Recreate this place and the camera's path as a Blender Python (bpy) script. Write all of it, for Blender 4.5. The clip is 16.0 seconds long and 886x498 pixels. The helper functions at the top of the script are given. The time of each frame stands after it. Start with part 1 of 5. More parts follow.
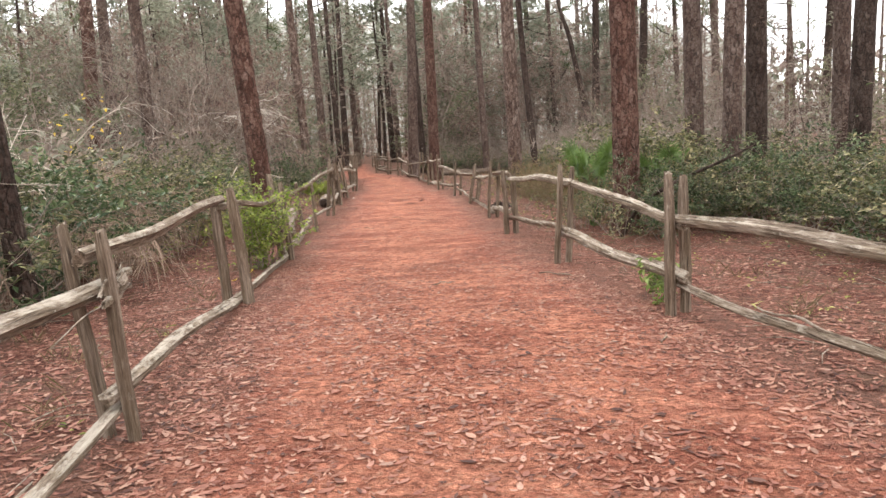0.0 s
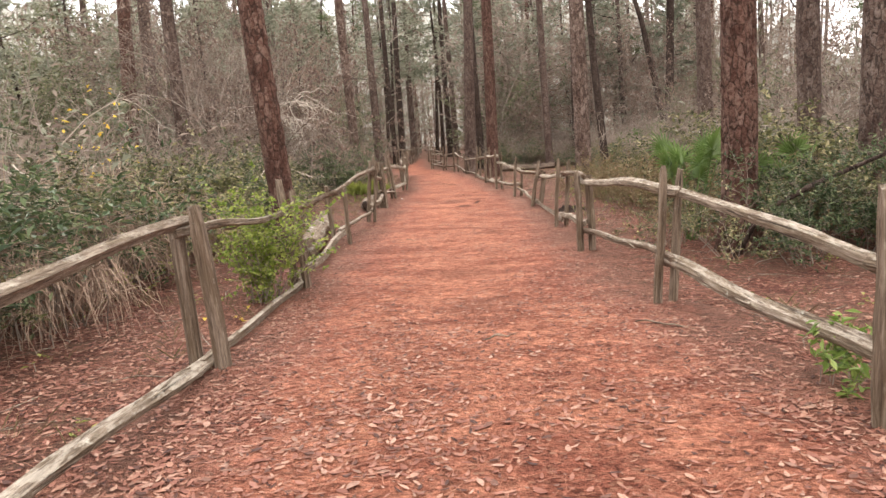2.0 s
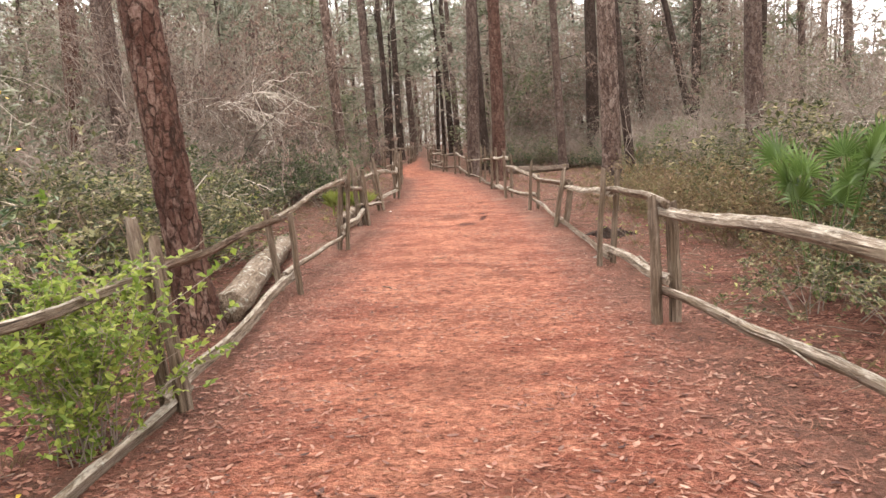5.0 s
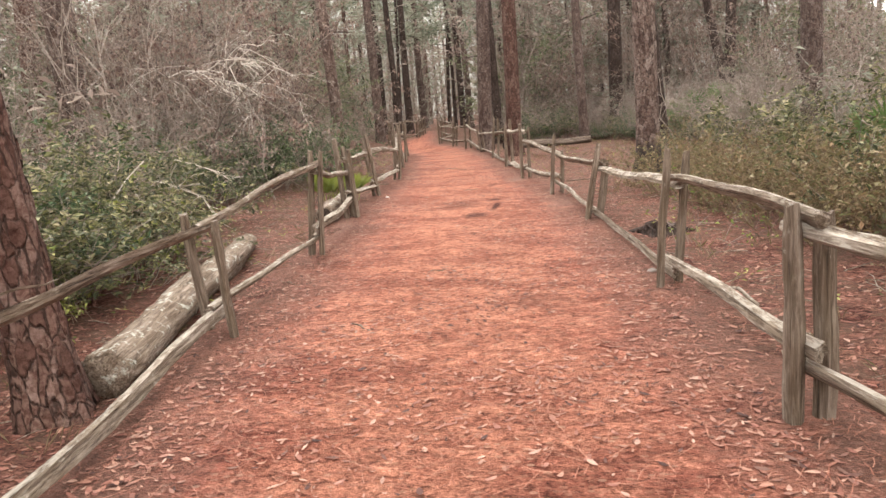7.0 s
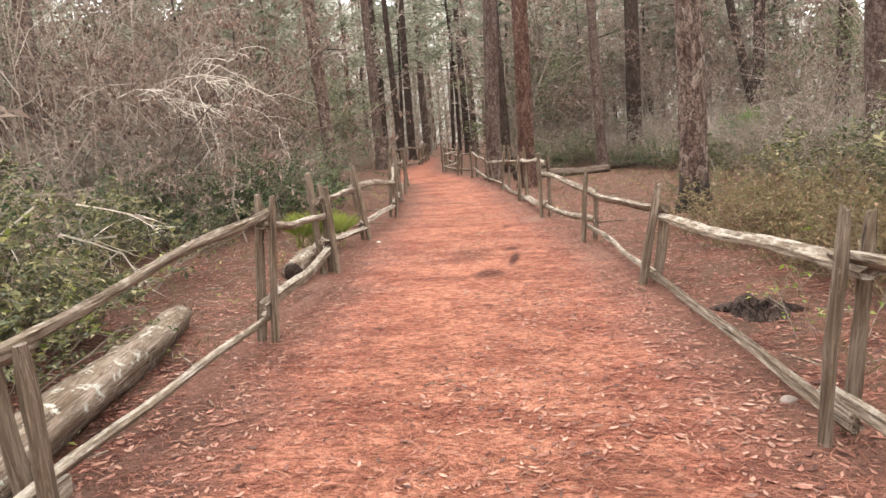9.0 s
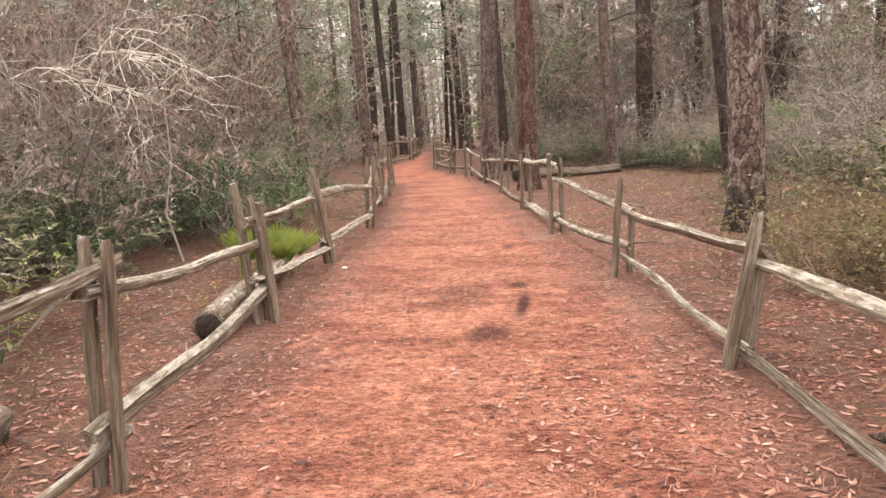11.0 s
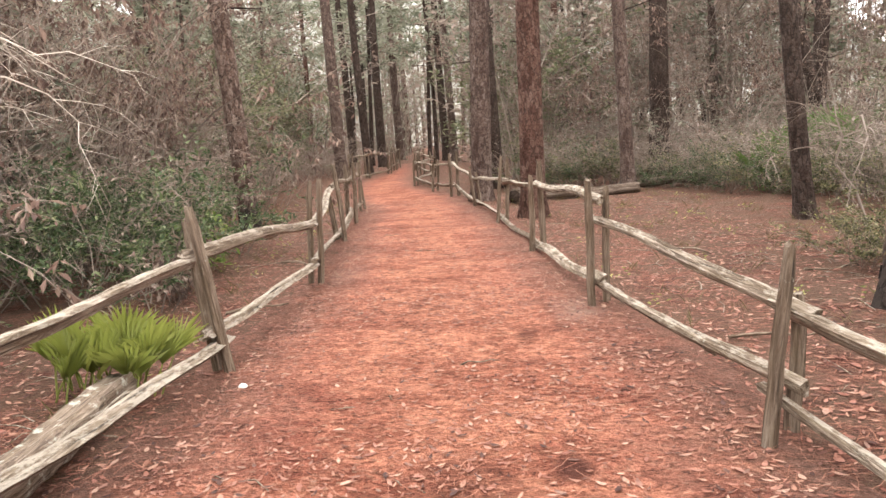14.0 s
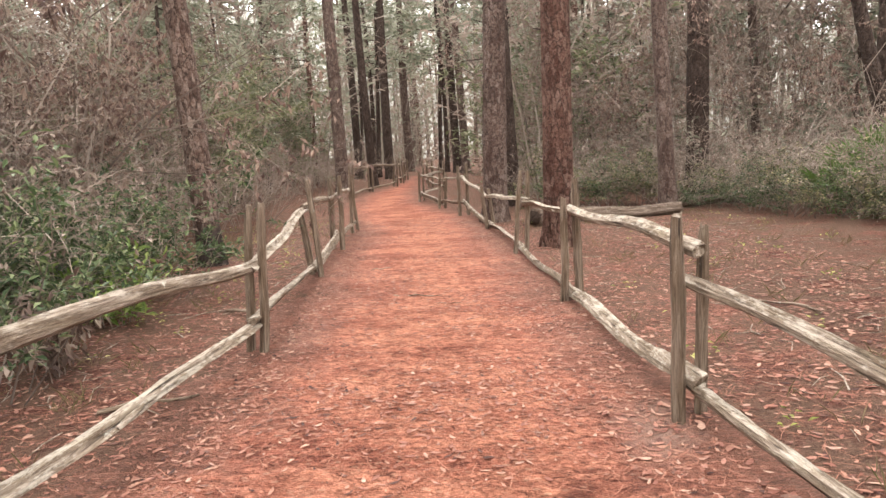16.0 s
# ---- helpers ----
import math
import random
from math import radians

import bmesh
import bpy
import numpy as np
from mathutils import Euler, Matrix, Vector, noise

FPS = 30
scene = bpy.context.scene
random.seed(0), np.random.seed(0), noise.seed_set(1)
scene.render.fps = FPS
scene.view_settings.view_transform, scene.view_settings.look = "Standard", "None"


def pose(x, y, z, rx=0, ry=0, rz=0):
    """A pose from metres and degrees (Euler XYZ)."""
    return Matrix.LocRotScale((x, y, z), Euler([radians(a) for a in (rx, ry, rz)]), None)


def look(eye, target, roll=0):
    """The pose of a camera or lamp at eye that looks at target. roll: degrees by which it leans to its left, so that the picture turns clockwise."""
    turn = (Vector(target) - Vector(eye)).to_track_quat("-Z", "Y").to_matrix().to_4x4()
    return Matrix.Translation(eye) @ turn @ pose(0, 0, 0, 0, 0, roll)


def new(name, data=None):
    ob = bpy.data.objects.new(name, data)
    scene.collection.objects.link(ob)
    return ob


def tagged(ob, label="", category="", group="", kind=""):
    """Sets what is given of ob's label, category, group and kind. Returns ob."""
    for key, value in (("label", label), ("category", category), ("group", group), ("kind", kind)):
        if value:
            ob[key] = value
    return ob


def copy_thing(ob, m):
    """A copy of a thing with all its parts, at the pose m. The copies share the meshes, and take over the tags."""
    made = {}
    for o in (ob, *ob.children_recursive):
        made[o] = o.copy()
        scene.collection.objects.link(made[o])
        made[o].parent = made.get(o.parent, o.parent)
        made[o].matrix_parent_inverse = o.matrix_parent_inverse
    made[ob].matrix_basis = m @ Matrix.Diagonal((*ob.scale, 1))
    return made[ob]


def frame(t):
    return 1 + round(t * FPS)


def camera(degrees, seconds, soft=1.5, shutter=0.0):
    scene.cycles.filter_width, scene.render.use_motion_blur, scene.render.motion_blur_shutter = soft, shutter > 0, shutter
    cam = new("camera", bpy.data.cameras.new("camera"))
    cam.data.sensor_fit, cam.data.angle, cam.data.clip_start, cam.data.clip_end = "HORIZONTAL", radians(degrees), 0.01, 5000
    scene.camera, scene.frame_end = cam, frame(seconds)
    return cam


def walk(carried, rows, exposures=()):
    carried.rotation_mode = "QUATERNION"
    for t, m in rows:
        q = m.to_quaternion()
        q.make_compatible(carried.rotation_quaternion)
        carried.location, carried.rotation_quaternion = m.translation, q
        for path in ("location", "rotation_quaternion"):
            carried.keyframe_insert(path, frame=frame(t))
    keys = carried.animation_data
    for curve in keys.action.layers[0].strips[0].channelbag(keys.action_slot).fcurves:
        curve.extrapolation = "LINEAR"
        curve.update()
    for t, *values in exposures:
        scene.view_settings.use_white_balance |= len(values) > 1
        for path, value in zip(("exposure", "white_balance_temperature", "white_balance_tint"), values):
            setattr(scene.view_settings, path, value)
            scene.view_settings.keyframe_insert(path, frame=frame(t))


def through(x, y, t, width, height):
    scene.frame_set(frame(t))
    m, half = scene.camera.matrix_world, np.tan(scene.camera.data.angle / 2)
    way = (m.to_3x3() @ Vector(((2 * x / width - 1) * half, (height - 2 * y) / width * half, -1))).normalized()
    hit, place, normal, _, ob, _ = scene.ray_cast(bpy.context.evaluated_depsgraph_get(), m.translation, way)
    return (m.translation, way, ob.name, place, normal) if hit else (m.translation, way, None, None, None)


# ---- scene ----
cam = camera(64.6, 16.0, soft=1.5)
PATH = [
    (0, (1.867, -1.239, 1.529), (1.717, 0.732, 1.229), -2.9),
    (0.5, (1.882, -0.664, 1.544), (1.681, 1.304, 1.248), -2.9),
    (1, (1.806, -0.104, 1.534), (1.574, 1.859, 1.229), -2.7),
    (1.5, (1.78, 0.426, 1.532), (1.525, 2.387, 1.232), -3.6),
    (2, (1.745, 1.019, 1.541), (1.426, 2.969, 1.232), -3.5),
    (2.5, (1.652, 1.575, 1.555), (1.402, 3.532, 1.224), -2.9),
    (3, (1.618, 2.185, 1.532), (1.396, 4.142, 1.187), -3.0),
    (3.5, (1.523, 2.78, 1.522), (1.265, 4.731, 1.167), -2.6),
    (4, (1.453, 3.388, 1.582), (1.204, 5.342, 1.234), -3.1),
    (4.5, (1.451, 4.003, 1.623), (1.161, 5.957, 1.309), -3.4),
    (4.7, (1.4, 4.219, 1.603), (1.084, 6.169, 1.29), -3.2),
    (6.8, (1.082, 6.592, 1.543), (0.734, 8.523, 1.154), -4.7),
    (7, (1.091, 6.884, 1.554), (0.722, 8.81, 1.163), -4.5),
    (7.5, (0.973, 7.498, 1.539), (0.591, 9.424, 1.163), -4.1),
    (8, (0.878, 8.062, 1.542), (0.534, 9.998, 1.174), -4.2),
    (8.5, (0.787, 8.681, 1.551), (0.374, 10.607, 1.205), -3.5),
    (9, (0.67, 9.271, 1.567), (0.294, 11.209, 1.246), -4.4),
    (9.5, (0.634, 9.935, 1.56), (0.252, 11.873, 1.244), -5.0),
    (9.7, (0.61, 10.203, 1.561), (0.216, 12.138, 1.248), -4.6),
    (11.8, (0.204, 12.661, 1.596), (-0.139, 14.599, 1.241), -3.5),
    (12, (0.183, 12.923, 1.591), (-0.178, 14.859, 1.242), -3.5),
    (12.5, (0.053, 13.543, 1.567), (-0.332, 15.476, 1.227), -3.4),
    (13, (-0.059, 14.119, 1.579), (-0.401, 16.061, 1.243), -3.4),
    (13.5, (-0.131, 14.761, 1.575), (-0.506, 16.698, 1.247), -3.5),
    (14, (-0.242, 15.361, 1.581), (-0.552, 17.312, 1.264), -3.6),
    (14.5, (-0.274, 15.982, 1.549), (-0.582, 17.937, 1.263), -3.5),
    (15, (-0.379, 16.585, 1.532), (-0.719, 18.535, 1.25), -2.7),
    (15.5, (-0.456, 17.184, 1.532), (-0.731, 19.142, 1.231), -3.3),
    (16, (-0.498, 17.831, 1.534), (-0.84, 19.781, 1.251), -3.1),
]
walk(cam, [(t, look(eye, target, roll)) for t, eye, target, roll in PATH], exposures=((0, 1.36, 6350, 10), (0.6, 1.38, 6600, 11), (2.5, 1.42, 6650, 12), (4.5, 1.55, 6600, 12), (8, 1.65, 6450, 10), (12, 1.8, 6550, 11), (16, 1.85, 6550, 11)))

# ---------------------------------------------------------------- world, sun
world = bpy.data.worlds.new("overcast_sky")
scene.world = world
world.use_nodes = True
wn, wl = world.node_tree.nodes, world.node_tree.links
wn.clear()
sky = wn.new("ShaderNodeTexSky")
sky.sky_type = "NISHITA"
sky.sun_disc = False
sky.sun_elevation = radians(48)
sky.sun_rotation = radians(150)
sky.dust_density = 4.0
sky.air_density = 1.0
cloud = wn.new("ShaderNodeMix")
cloud.data_type = "RGBA"
cloud.inputs[0].default_value = 0.72
cloud.inputs[7].default_value = (11.0, 10.7, 10.2, 1)      # even cloud cover
wback = wn.new("ShaderNodeBackground")
wback.inputs[1].default_value = 0.15
wout = wn.new("ShaderNodeOutputWorld")
wl.new(sky.outputs[0], cloud.inputs[6])
wl.new(cloud.outputs[2], wback.inputs[0])
wl.new(wback.outputs[0], wout.inputs[0])

sun = new("sun", bpy.data.lights.new("sun", "SUN"))
sun.data.energy = 1.2
sun.data.angle = radians(25)
sun.data.color = (1.0, 0.95, 0.88)
sun.matrix_world = Matrix.Rotation(radians(-150), 4, "Z") @ Matrix.Rotation(radians(42), 4, "X")


# ---------------------------------------------------------------- materials
class Mat:
    """A small node builder."""

    def __init__(self, name, rough=0.9, spec=0.2):
        self.m = bpy.data.materials.new(name)
        self.m.use_nodes = True
        self.n, self.l = self.m.node_tree.nodes, self.m.node_tree.links
        self.b = self.n["Principled BSDF"]
        self.b.inputs["Roughness"].default_value = rough
        self.b.inputs["Specular IOR Level"].default_value = spec

    def coords(self, kind="Object", scale=(1, 1, 1)):
        c = self.n.new("ShaderNodeTexCoord")
        mp = self.n.new("ShaderNodeMapping")
        mp.inputs["Scale"].default_value = scale
        self.l.new(c.outputs[kind], mp.inputs[0])
        return mp.outputs[0]

    def noise(self, vec, scale, detail=4, rough=0.6, distort=0.0):
        t = self.n.new("ShaderNodeTexNoise")
        t.inputs["Scale"].default_value = scale
        t.inputs["Detail"].default_value = detail
        t.inputs["Roughness"].default_value = rough
        t.inputs["Distortion"].default_value = distort
        self.l.new(vec, t.inputs["Vector"])
        return t.outputs[0]

    def voronoi(self, vec, scale, feature="F1", out="Distance"):
        t = self.n.new("ShaderNodeTexVoronoi")
        t.feature = feature
        t.inputs["Scale"].default_value = scale
        self.l.new(vec, t.inputs["Vector"])
        return t.outputs[out]

    def ramp(self, fac, stops):
        r = self.n.new("ShaderNodeValToRGB")
        e = r.color_ramp.elements
        while len(e) < len(stops):
            e.new(0.5)
        for el, (p, c) in zip(e, stops):
            el.position = p
            el.color = (*c, 1) if len(c) == 3 else c
        self.l.new(fac, r.inputs[0])
        return r.outputs[0]

    def mix(self, fac, a, b, mode="MIX"):
        x = self.n.new("ShaderNodeMix")
        x.data_type = "RGBA"
        x.blend_type = mode
        for s, v in ((0, fac), (6, a), (7, b)):
            if isinstance(v, (int, float)):
                x.inputs[s].default_value = v
            elif isinstance(v, tuple):
                x.inputs[s].default_value = (*v, 1)
            else:
                self.l.new(v, x.inputs[s])
        return x.outputs[2]

    def island(self):
        return self.n.new("ShaderNodeNewGeometry").outputs["Random Per Island"]

    def per_object(self):
        return self.n.new("ShaderNodeObjectInfo").outputs["Random"]

    def color(self, c):
        self.l.new(c, self.b.inputs["Base Color"])
        return self

    def bump(self, h, strength=0.5, dist=0.01):
        bp = self.n.new("ShaderNodeBump")
        bp.inputs["Strength"].default_value = strength
        bp.inputs["Distance"].default_value = dist
        self.l.new(h, bp.inputs["Height"])
        self.l.new(bp.outputs[0], self.b.inputs["Normal"])
        return self

    def leafy(self, amount=0.3):
        """Thin leaves let some light through."""
        tr = self.n.new("ShaderNodeBsdfTranslucent")
        mx = self.n.new("ShaderNodeMixShader")
        mx.inputs[0].default_value = amount
        src = self.b.inputs["Base Color"].links[0].from_socket
        self.l.new(src, tr.inputs[0])
        self.l.new(self.b.outputs[0], mx.inputs[1])
        self.l.new(tr.outputs[0], mx.inputs[2])
        self.l.new(mx.outputs[0], self.n["Material Output"].inputs[0])
        return self


def straw_material(name, tint, dark, leaf_amount, spots=()):
    m = Mat(name, 0.95, 0.1)
    v = m.coords("Object")
    fine = m.noise(m.coords("Object", (0.6, 1.3, 1)), 42, 6, 0.8, 1.8)
    mid = m.noise(v, 6.0, 5, 0.65, 0.6)
    big = m.noise(m.coords("Object", (0.7, 1.4, 1)), 1.3, 6, 0.7)
    c = m.ramp(fine, [(0.33, dark), (0.5, tint), (0.72, tuple(min(1, x * 1.7 + 0.04) for x in tint))])
    c = m.mix(m.ramp(mid, [(0.38, (0, 0, 0)), (0.66, (1, 1, 1))]), m.mix(1.0, c, (0.70, 0.62, 0.62), "MULTIPLY"), c)
    c = m.mix(m.ramp(big, [(0.40, (0, 0, 0)), (0.56, (1, 1, 1))]), m.mix(1.0, c, (0.62, 0.53, 0.54), "MULTIPLY"), m.mix(1.0, c, (1.08, 1.08, 1.08), "MULTIPLY"))
    mat = m.noise(m.coords("Object", (0.75, 1.2, 1)), 13, 8, 0.84, 1.2)
    c = m.mix(1.0, c, m.ramp(mat, [(0.36, (0.20, 0.16, 0.16)), (0.48, (1.0, 0.98, 0.98)), (0.61, (1.95, 2.02, 2.02))]), "MULTIPLY")
    cell = m.voronoi(m.coords("Object", (0.8, 1.25, 1)), 24, "F1", "Color")
    edge = m.voronoi(m.coords("Object", (0.8, 1.25, 1)), 24, "F1", "Distance")
    chip = m.ramp(edge, [(0.0, (leaf_amount,) * 3), (0.34, (leaf_amount,) * 3), (0.40, (0, 0, 0))])
    c = m.mix(chip, c, m.ramp(m.noise(cell, 3.0, 1), [(0.3, (0.15, 0.056, 0.038)), (0.55, (0.30, 0.142, 0.098)), (0.7, (0.46, 0.295, 0.22))]))
    if spots:
        # litter gathers along the fences, the trodden middle is worn paler
        across = m.n.new("ShaderNodeAttribute")
        across.attribute_name = "across"
        blur = m.n.new("ShaderNodeMath")
        blur.operation = "MULTIPLY_ADD"
        m.l.new(m.noise(v, 2.6, 7, 0.75, 0.6), blur.inputs[0])
        blur.inputs[1].default_value = -1.5
        m.l.new(across.outputs["Fac"], blur.inputs[2])
        c = m.mix(m.ramp(blur.outputs[0], [(0.0, (0, 0, 0)), (0.6, (1, 1, 1))]), c, m.mix(1.0, c, (1.06, 1.08, 1.02), "MULTIPLY"))
        shade = m.ramp(fine, [(0.3, (0.045, 0.025, 0.019)), (0.52, (0.15, 0.085, 0.064)), (0.75, (0.28, 0.185, 0.145))])
        off = m.n.new("ShaderNodeMath")
        off.operation = "ADD"
        m.l.new(blur.outputs[0], off.inputs[0])
        off.inputs[1].default_value = 0.5
        c = m.mix(m.ramp(off.outputs[0], [(0.0, (0.8, 0.8, 0.8)), (0.7, (0, 0, 0))]), c, shade)
    else:
        # browner leaf mould further along, under the hardwoods
        sep = m.n.new("ShaderNodeSeparateXYZ")
        m.l.new(v, sep.inputs[0])
        far = m.n.new("ShaderNodeMapRange")
        m.l.new(sep.outputs[1], far.inputs[0])
        for k, val in ((1, 9.0), (2, 22.0), (3, 0.0), (4, 0.09)):
            far.inputs[k].default_value = val
        add = m.n.new("ShaderNodeMath")
        add.operation = "ADD"
        m.l.new(m.noise(v, 1.9, 6, 0.7, 0.8), add.inputs[0])
        m.l.new(far.outputs[0], add.inputs[1])
        duff = add.outputs[0]
        c = m.mix(m.ramp(duff, [(0.46, (0, 0, 0)), (0.62, (0.82, 0.82, 0.82))]), c, m.ramp(fine, [(0.3, (0.035, 0.024, 0.018)), (0.55, (0.14, 0.088, 0.062)), (0.75, (0.30, 0.205, 0.145))]))
    for sx, sy, wx, wy, amount, tone in spots:
        # damp dark patches of bare earth
        sh = m.n.new("ShaderNodeMapping")
        m.l.new(v, sh.inputs[0])
        sh.inputs["Location"].default_value = (-sx / wx, -sy / wy, 0)
        sh.inputs["Scale"].default_value = (1 / wx, 1 / wy, 0)
        ln = m.n.new("ShaderNodeVectorMath")
        ln.operation = "LENGTH"
        m.l.new(sh.outputs[0], ln.inputs[0])
        ad = m.n.new("ShaderNodeMath")
        ad.operation = "MULTIPLY_ADD"
        m.l.new(m.noise(v, 9, 4), ad.inputs[0])
        ad.inputs[1].default_value = 0.35 if amount > 0.85 else 0.7
        sc = m.n.new("ShaderNodeMath")
        sc.operation = "MULTIPLY"
        sc.inputs[1].default_value = 0.55
        m.l.new(ln.outputs["Value"], sc.inputs[0])
        m.l.new(sc.outputs[0], ad.inputs[2])
        c = m.mix(m.ramp(ad.outputs[0], [(0.50, (amount,) * 3), (0.95, (0, 0, 0))]), c, tone)
    m.color(c)
    h = m.mix(0.4, fine, mid)
    m.bump(h, 1.0, 0.05)
    return m.m


BARE, SAND = (0.066, 0.024, 0.018), (0.32, 0.215, 0.175)
M_PATH = straw_material("trodden_pine_straw", (0.335, 0.140, 0.093), (0.090, 0.033, 0.023), 0.42,
                        ((-0.09, 17.75, 0.055, 0.42, 1.0, BARE), (-0.18, 18.5, 0.09, 0.13, 0.9, BARE), (-0.3, 16.9, 0.17, 0.2, 0.9, BARE), (-0.68, 18.1, 0.35, 0.6, 0.6, BARE), (-0.47, 20.70, 0.12, 0.30, 0.6, BARE),
                         (1.0, 7.3, 0.45, 0.5, 0.5, BARE), (0.66, 8.9, 0.5, 0.5, 0.4, BARE), (0.75, 12.3, 0.4, 0.3, 0.35, BARE), (-0.07, 20.9, 0.4, 0.4, 0.3, BARE),
                         (-0.05, 21.5, 0.26, 0.5, 0.55, SAND), (0.9, 17.6, 0.25, 1.0, 0.25, SAND), (-2.2, 16.4, 0.3, 1.0, 0.25, SAND), (-2.7, 23.4, 0.25, 0.8, 0.2, SAND)))
M_GROUND = straw_material("forest_litter", (0.155, 0.073, 0.052), (0.032, 0.0155, 0.012), 0.5)


def litter_material():
    m = Mat("fallen_leaves", 0.75, 0.25)
    c = m.ramp(m.island(), [(0.0, (0.20, 0.078, 0.054)), (0.2, (0.28, 0.122, 0.086)), (0.36, (0.37, 0.19, 0.14)), (0.42, (0.06, 0.027, 0.021)), (0.52, (0.09, 0.04, 0.03)),
                            (0.6, (0.24, 0.10, 0.07)), (0.75, (0.39, 0.212, 0.148)), (0.9, (0.46, 0.295, 0.222)), (1.0, (0.13, 0.062, 0.046))])
    n = m.noise(m.coords("Object"), 60, 3)
    m.color(m.mix(m.ramp(n, [(0.35, (0, 0, 0)), (0.7, (1, 1, 1))]), m.mix(1.0, c, (0.7, 0.65, 0.65), "MULTIPLY"), c))
    return m.leafy(0.15).m


def needle_material():
    m = Mat("fallen_needles", 0.8, 0.2)
    m.color(m.ramp(m.island(), [(0.0, (0.15, 0.05, 0.031)), (0.4, (0.28, 0.11, 0.07)), (0.75, (0.35, 0.165, 0.11)), (1.0, (0.20, 0.085, 0.06))]))
    return m.m


M_LITTER, M_NEEDLE = litter_material(), needle_material()


def weathered_wood(name, base, pale, dark, lichen, width=0.16, top=0.0):
    m = Mat(name, 0.9, 0.15)
    v = m.coords("Object", (1, 1, 0.06))
    grain = m.noise(v, 46, 6, 0.72, 1.1)
    broad = m.noise(m.coords("Object", (1, 1, 0.12)), 14, 4, 0.6)
    c = m.ramp(grain, [(0.48 - width, dark), (0.48, base), (0.48 + width * 1.15, pale)])
    c = m.mix(m.ramp(broad, [(0.40, (0, 0, 0)), (0.62, (1, 1, 1))]), m.mix(1.0, c, (0.62, 0.58, 0.52), "MULTIPLY"), c)
    crack = m.noise(m.coords("Object", (1, 1, 0.02)), 42, 3, 0.5)
    c = m.mix(m.ramp(crack, [(0.30, (1, 1, 1)), (0.37, (0, 0, 0))]), c, (0.035, 0.026, 0.02))
    spots = m.noise(m.coords("Object"), 9, 6, 0.7)
    c = m.mix(m.ramp(spots, [(lichen, (0, 0, 0)), (lichen + 0.07, (1, 1, 1))]), c, (0.42, 0.41, 0.35))
    c = m.mix(m.ramp(m.noise(m.coords("Object"), 4.3, 4, 0.6), [(0.60, (0, 0, 0)), (0.72, (0.35, 0.35, 0.35))]), c, (0.10, 0.10, 0.06))
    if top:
        # pale lichen crusts set by the upward normal, also painting a lit upper side
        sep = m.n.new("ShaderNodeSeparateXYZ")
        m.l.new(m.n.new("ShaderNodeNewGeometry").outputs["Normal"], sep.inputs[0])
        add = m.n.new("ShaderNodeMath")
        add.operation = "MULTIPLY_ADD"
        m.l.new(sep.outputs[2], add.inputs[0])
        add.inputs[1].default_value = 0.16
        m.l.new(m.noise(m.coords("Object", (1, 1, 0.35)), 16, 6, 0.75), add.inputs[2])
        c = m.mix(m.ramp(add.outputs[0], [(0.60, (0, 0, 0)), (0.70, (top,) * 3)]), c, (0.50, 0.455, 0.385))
    m.color(c)
    m.bump(m.mix(0.5, grain, crack), 1.0, 0.035)
    return m.m


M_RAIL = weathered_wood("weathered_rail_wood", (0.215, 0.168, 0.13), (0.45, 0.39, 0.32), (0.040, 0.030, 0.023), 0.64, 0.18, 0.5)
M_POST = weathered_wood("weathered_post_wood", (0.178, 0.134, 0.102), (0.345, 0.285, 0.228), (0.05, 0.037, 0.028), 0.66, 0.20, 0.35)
M_ROT = weathered_wood("rotten_wood", (0.045, 0.032, 0.026), (0.10, 0.07, 0.055), (0.02, 0.015, 0.012), 0.8)
M_LOG_DARK = weathered_wood("dark_log_wood", (0.13, 0.095, 0.075), (0.30, 0.25, 0.205), (0.05, 0.036, 0.03), 0.64)
M_LOG = weathered_wood("fallen_log_wood", (0.21, 0.16, 0.122), (0.39, 0.32, 0.26), (0.07, 0.05, 0.038), 0.56)


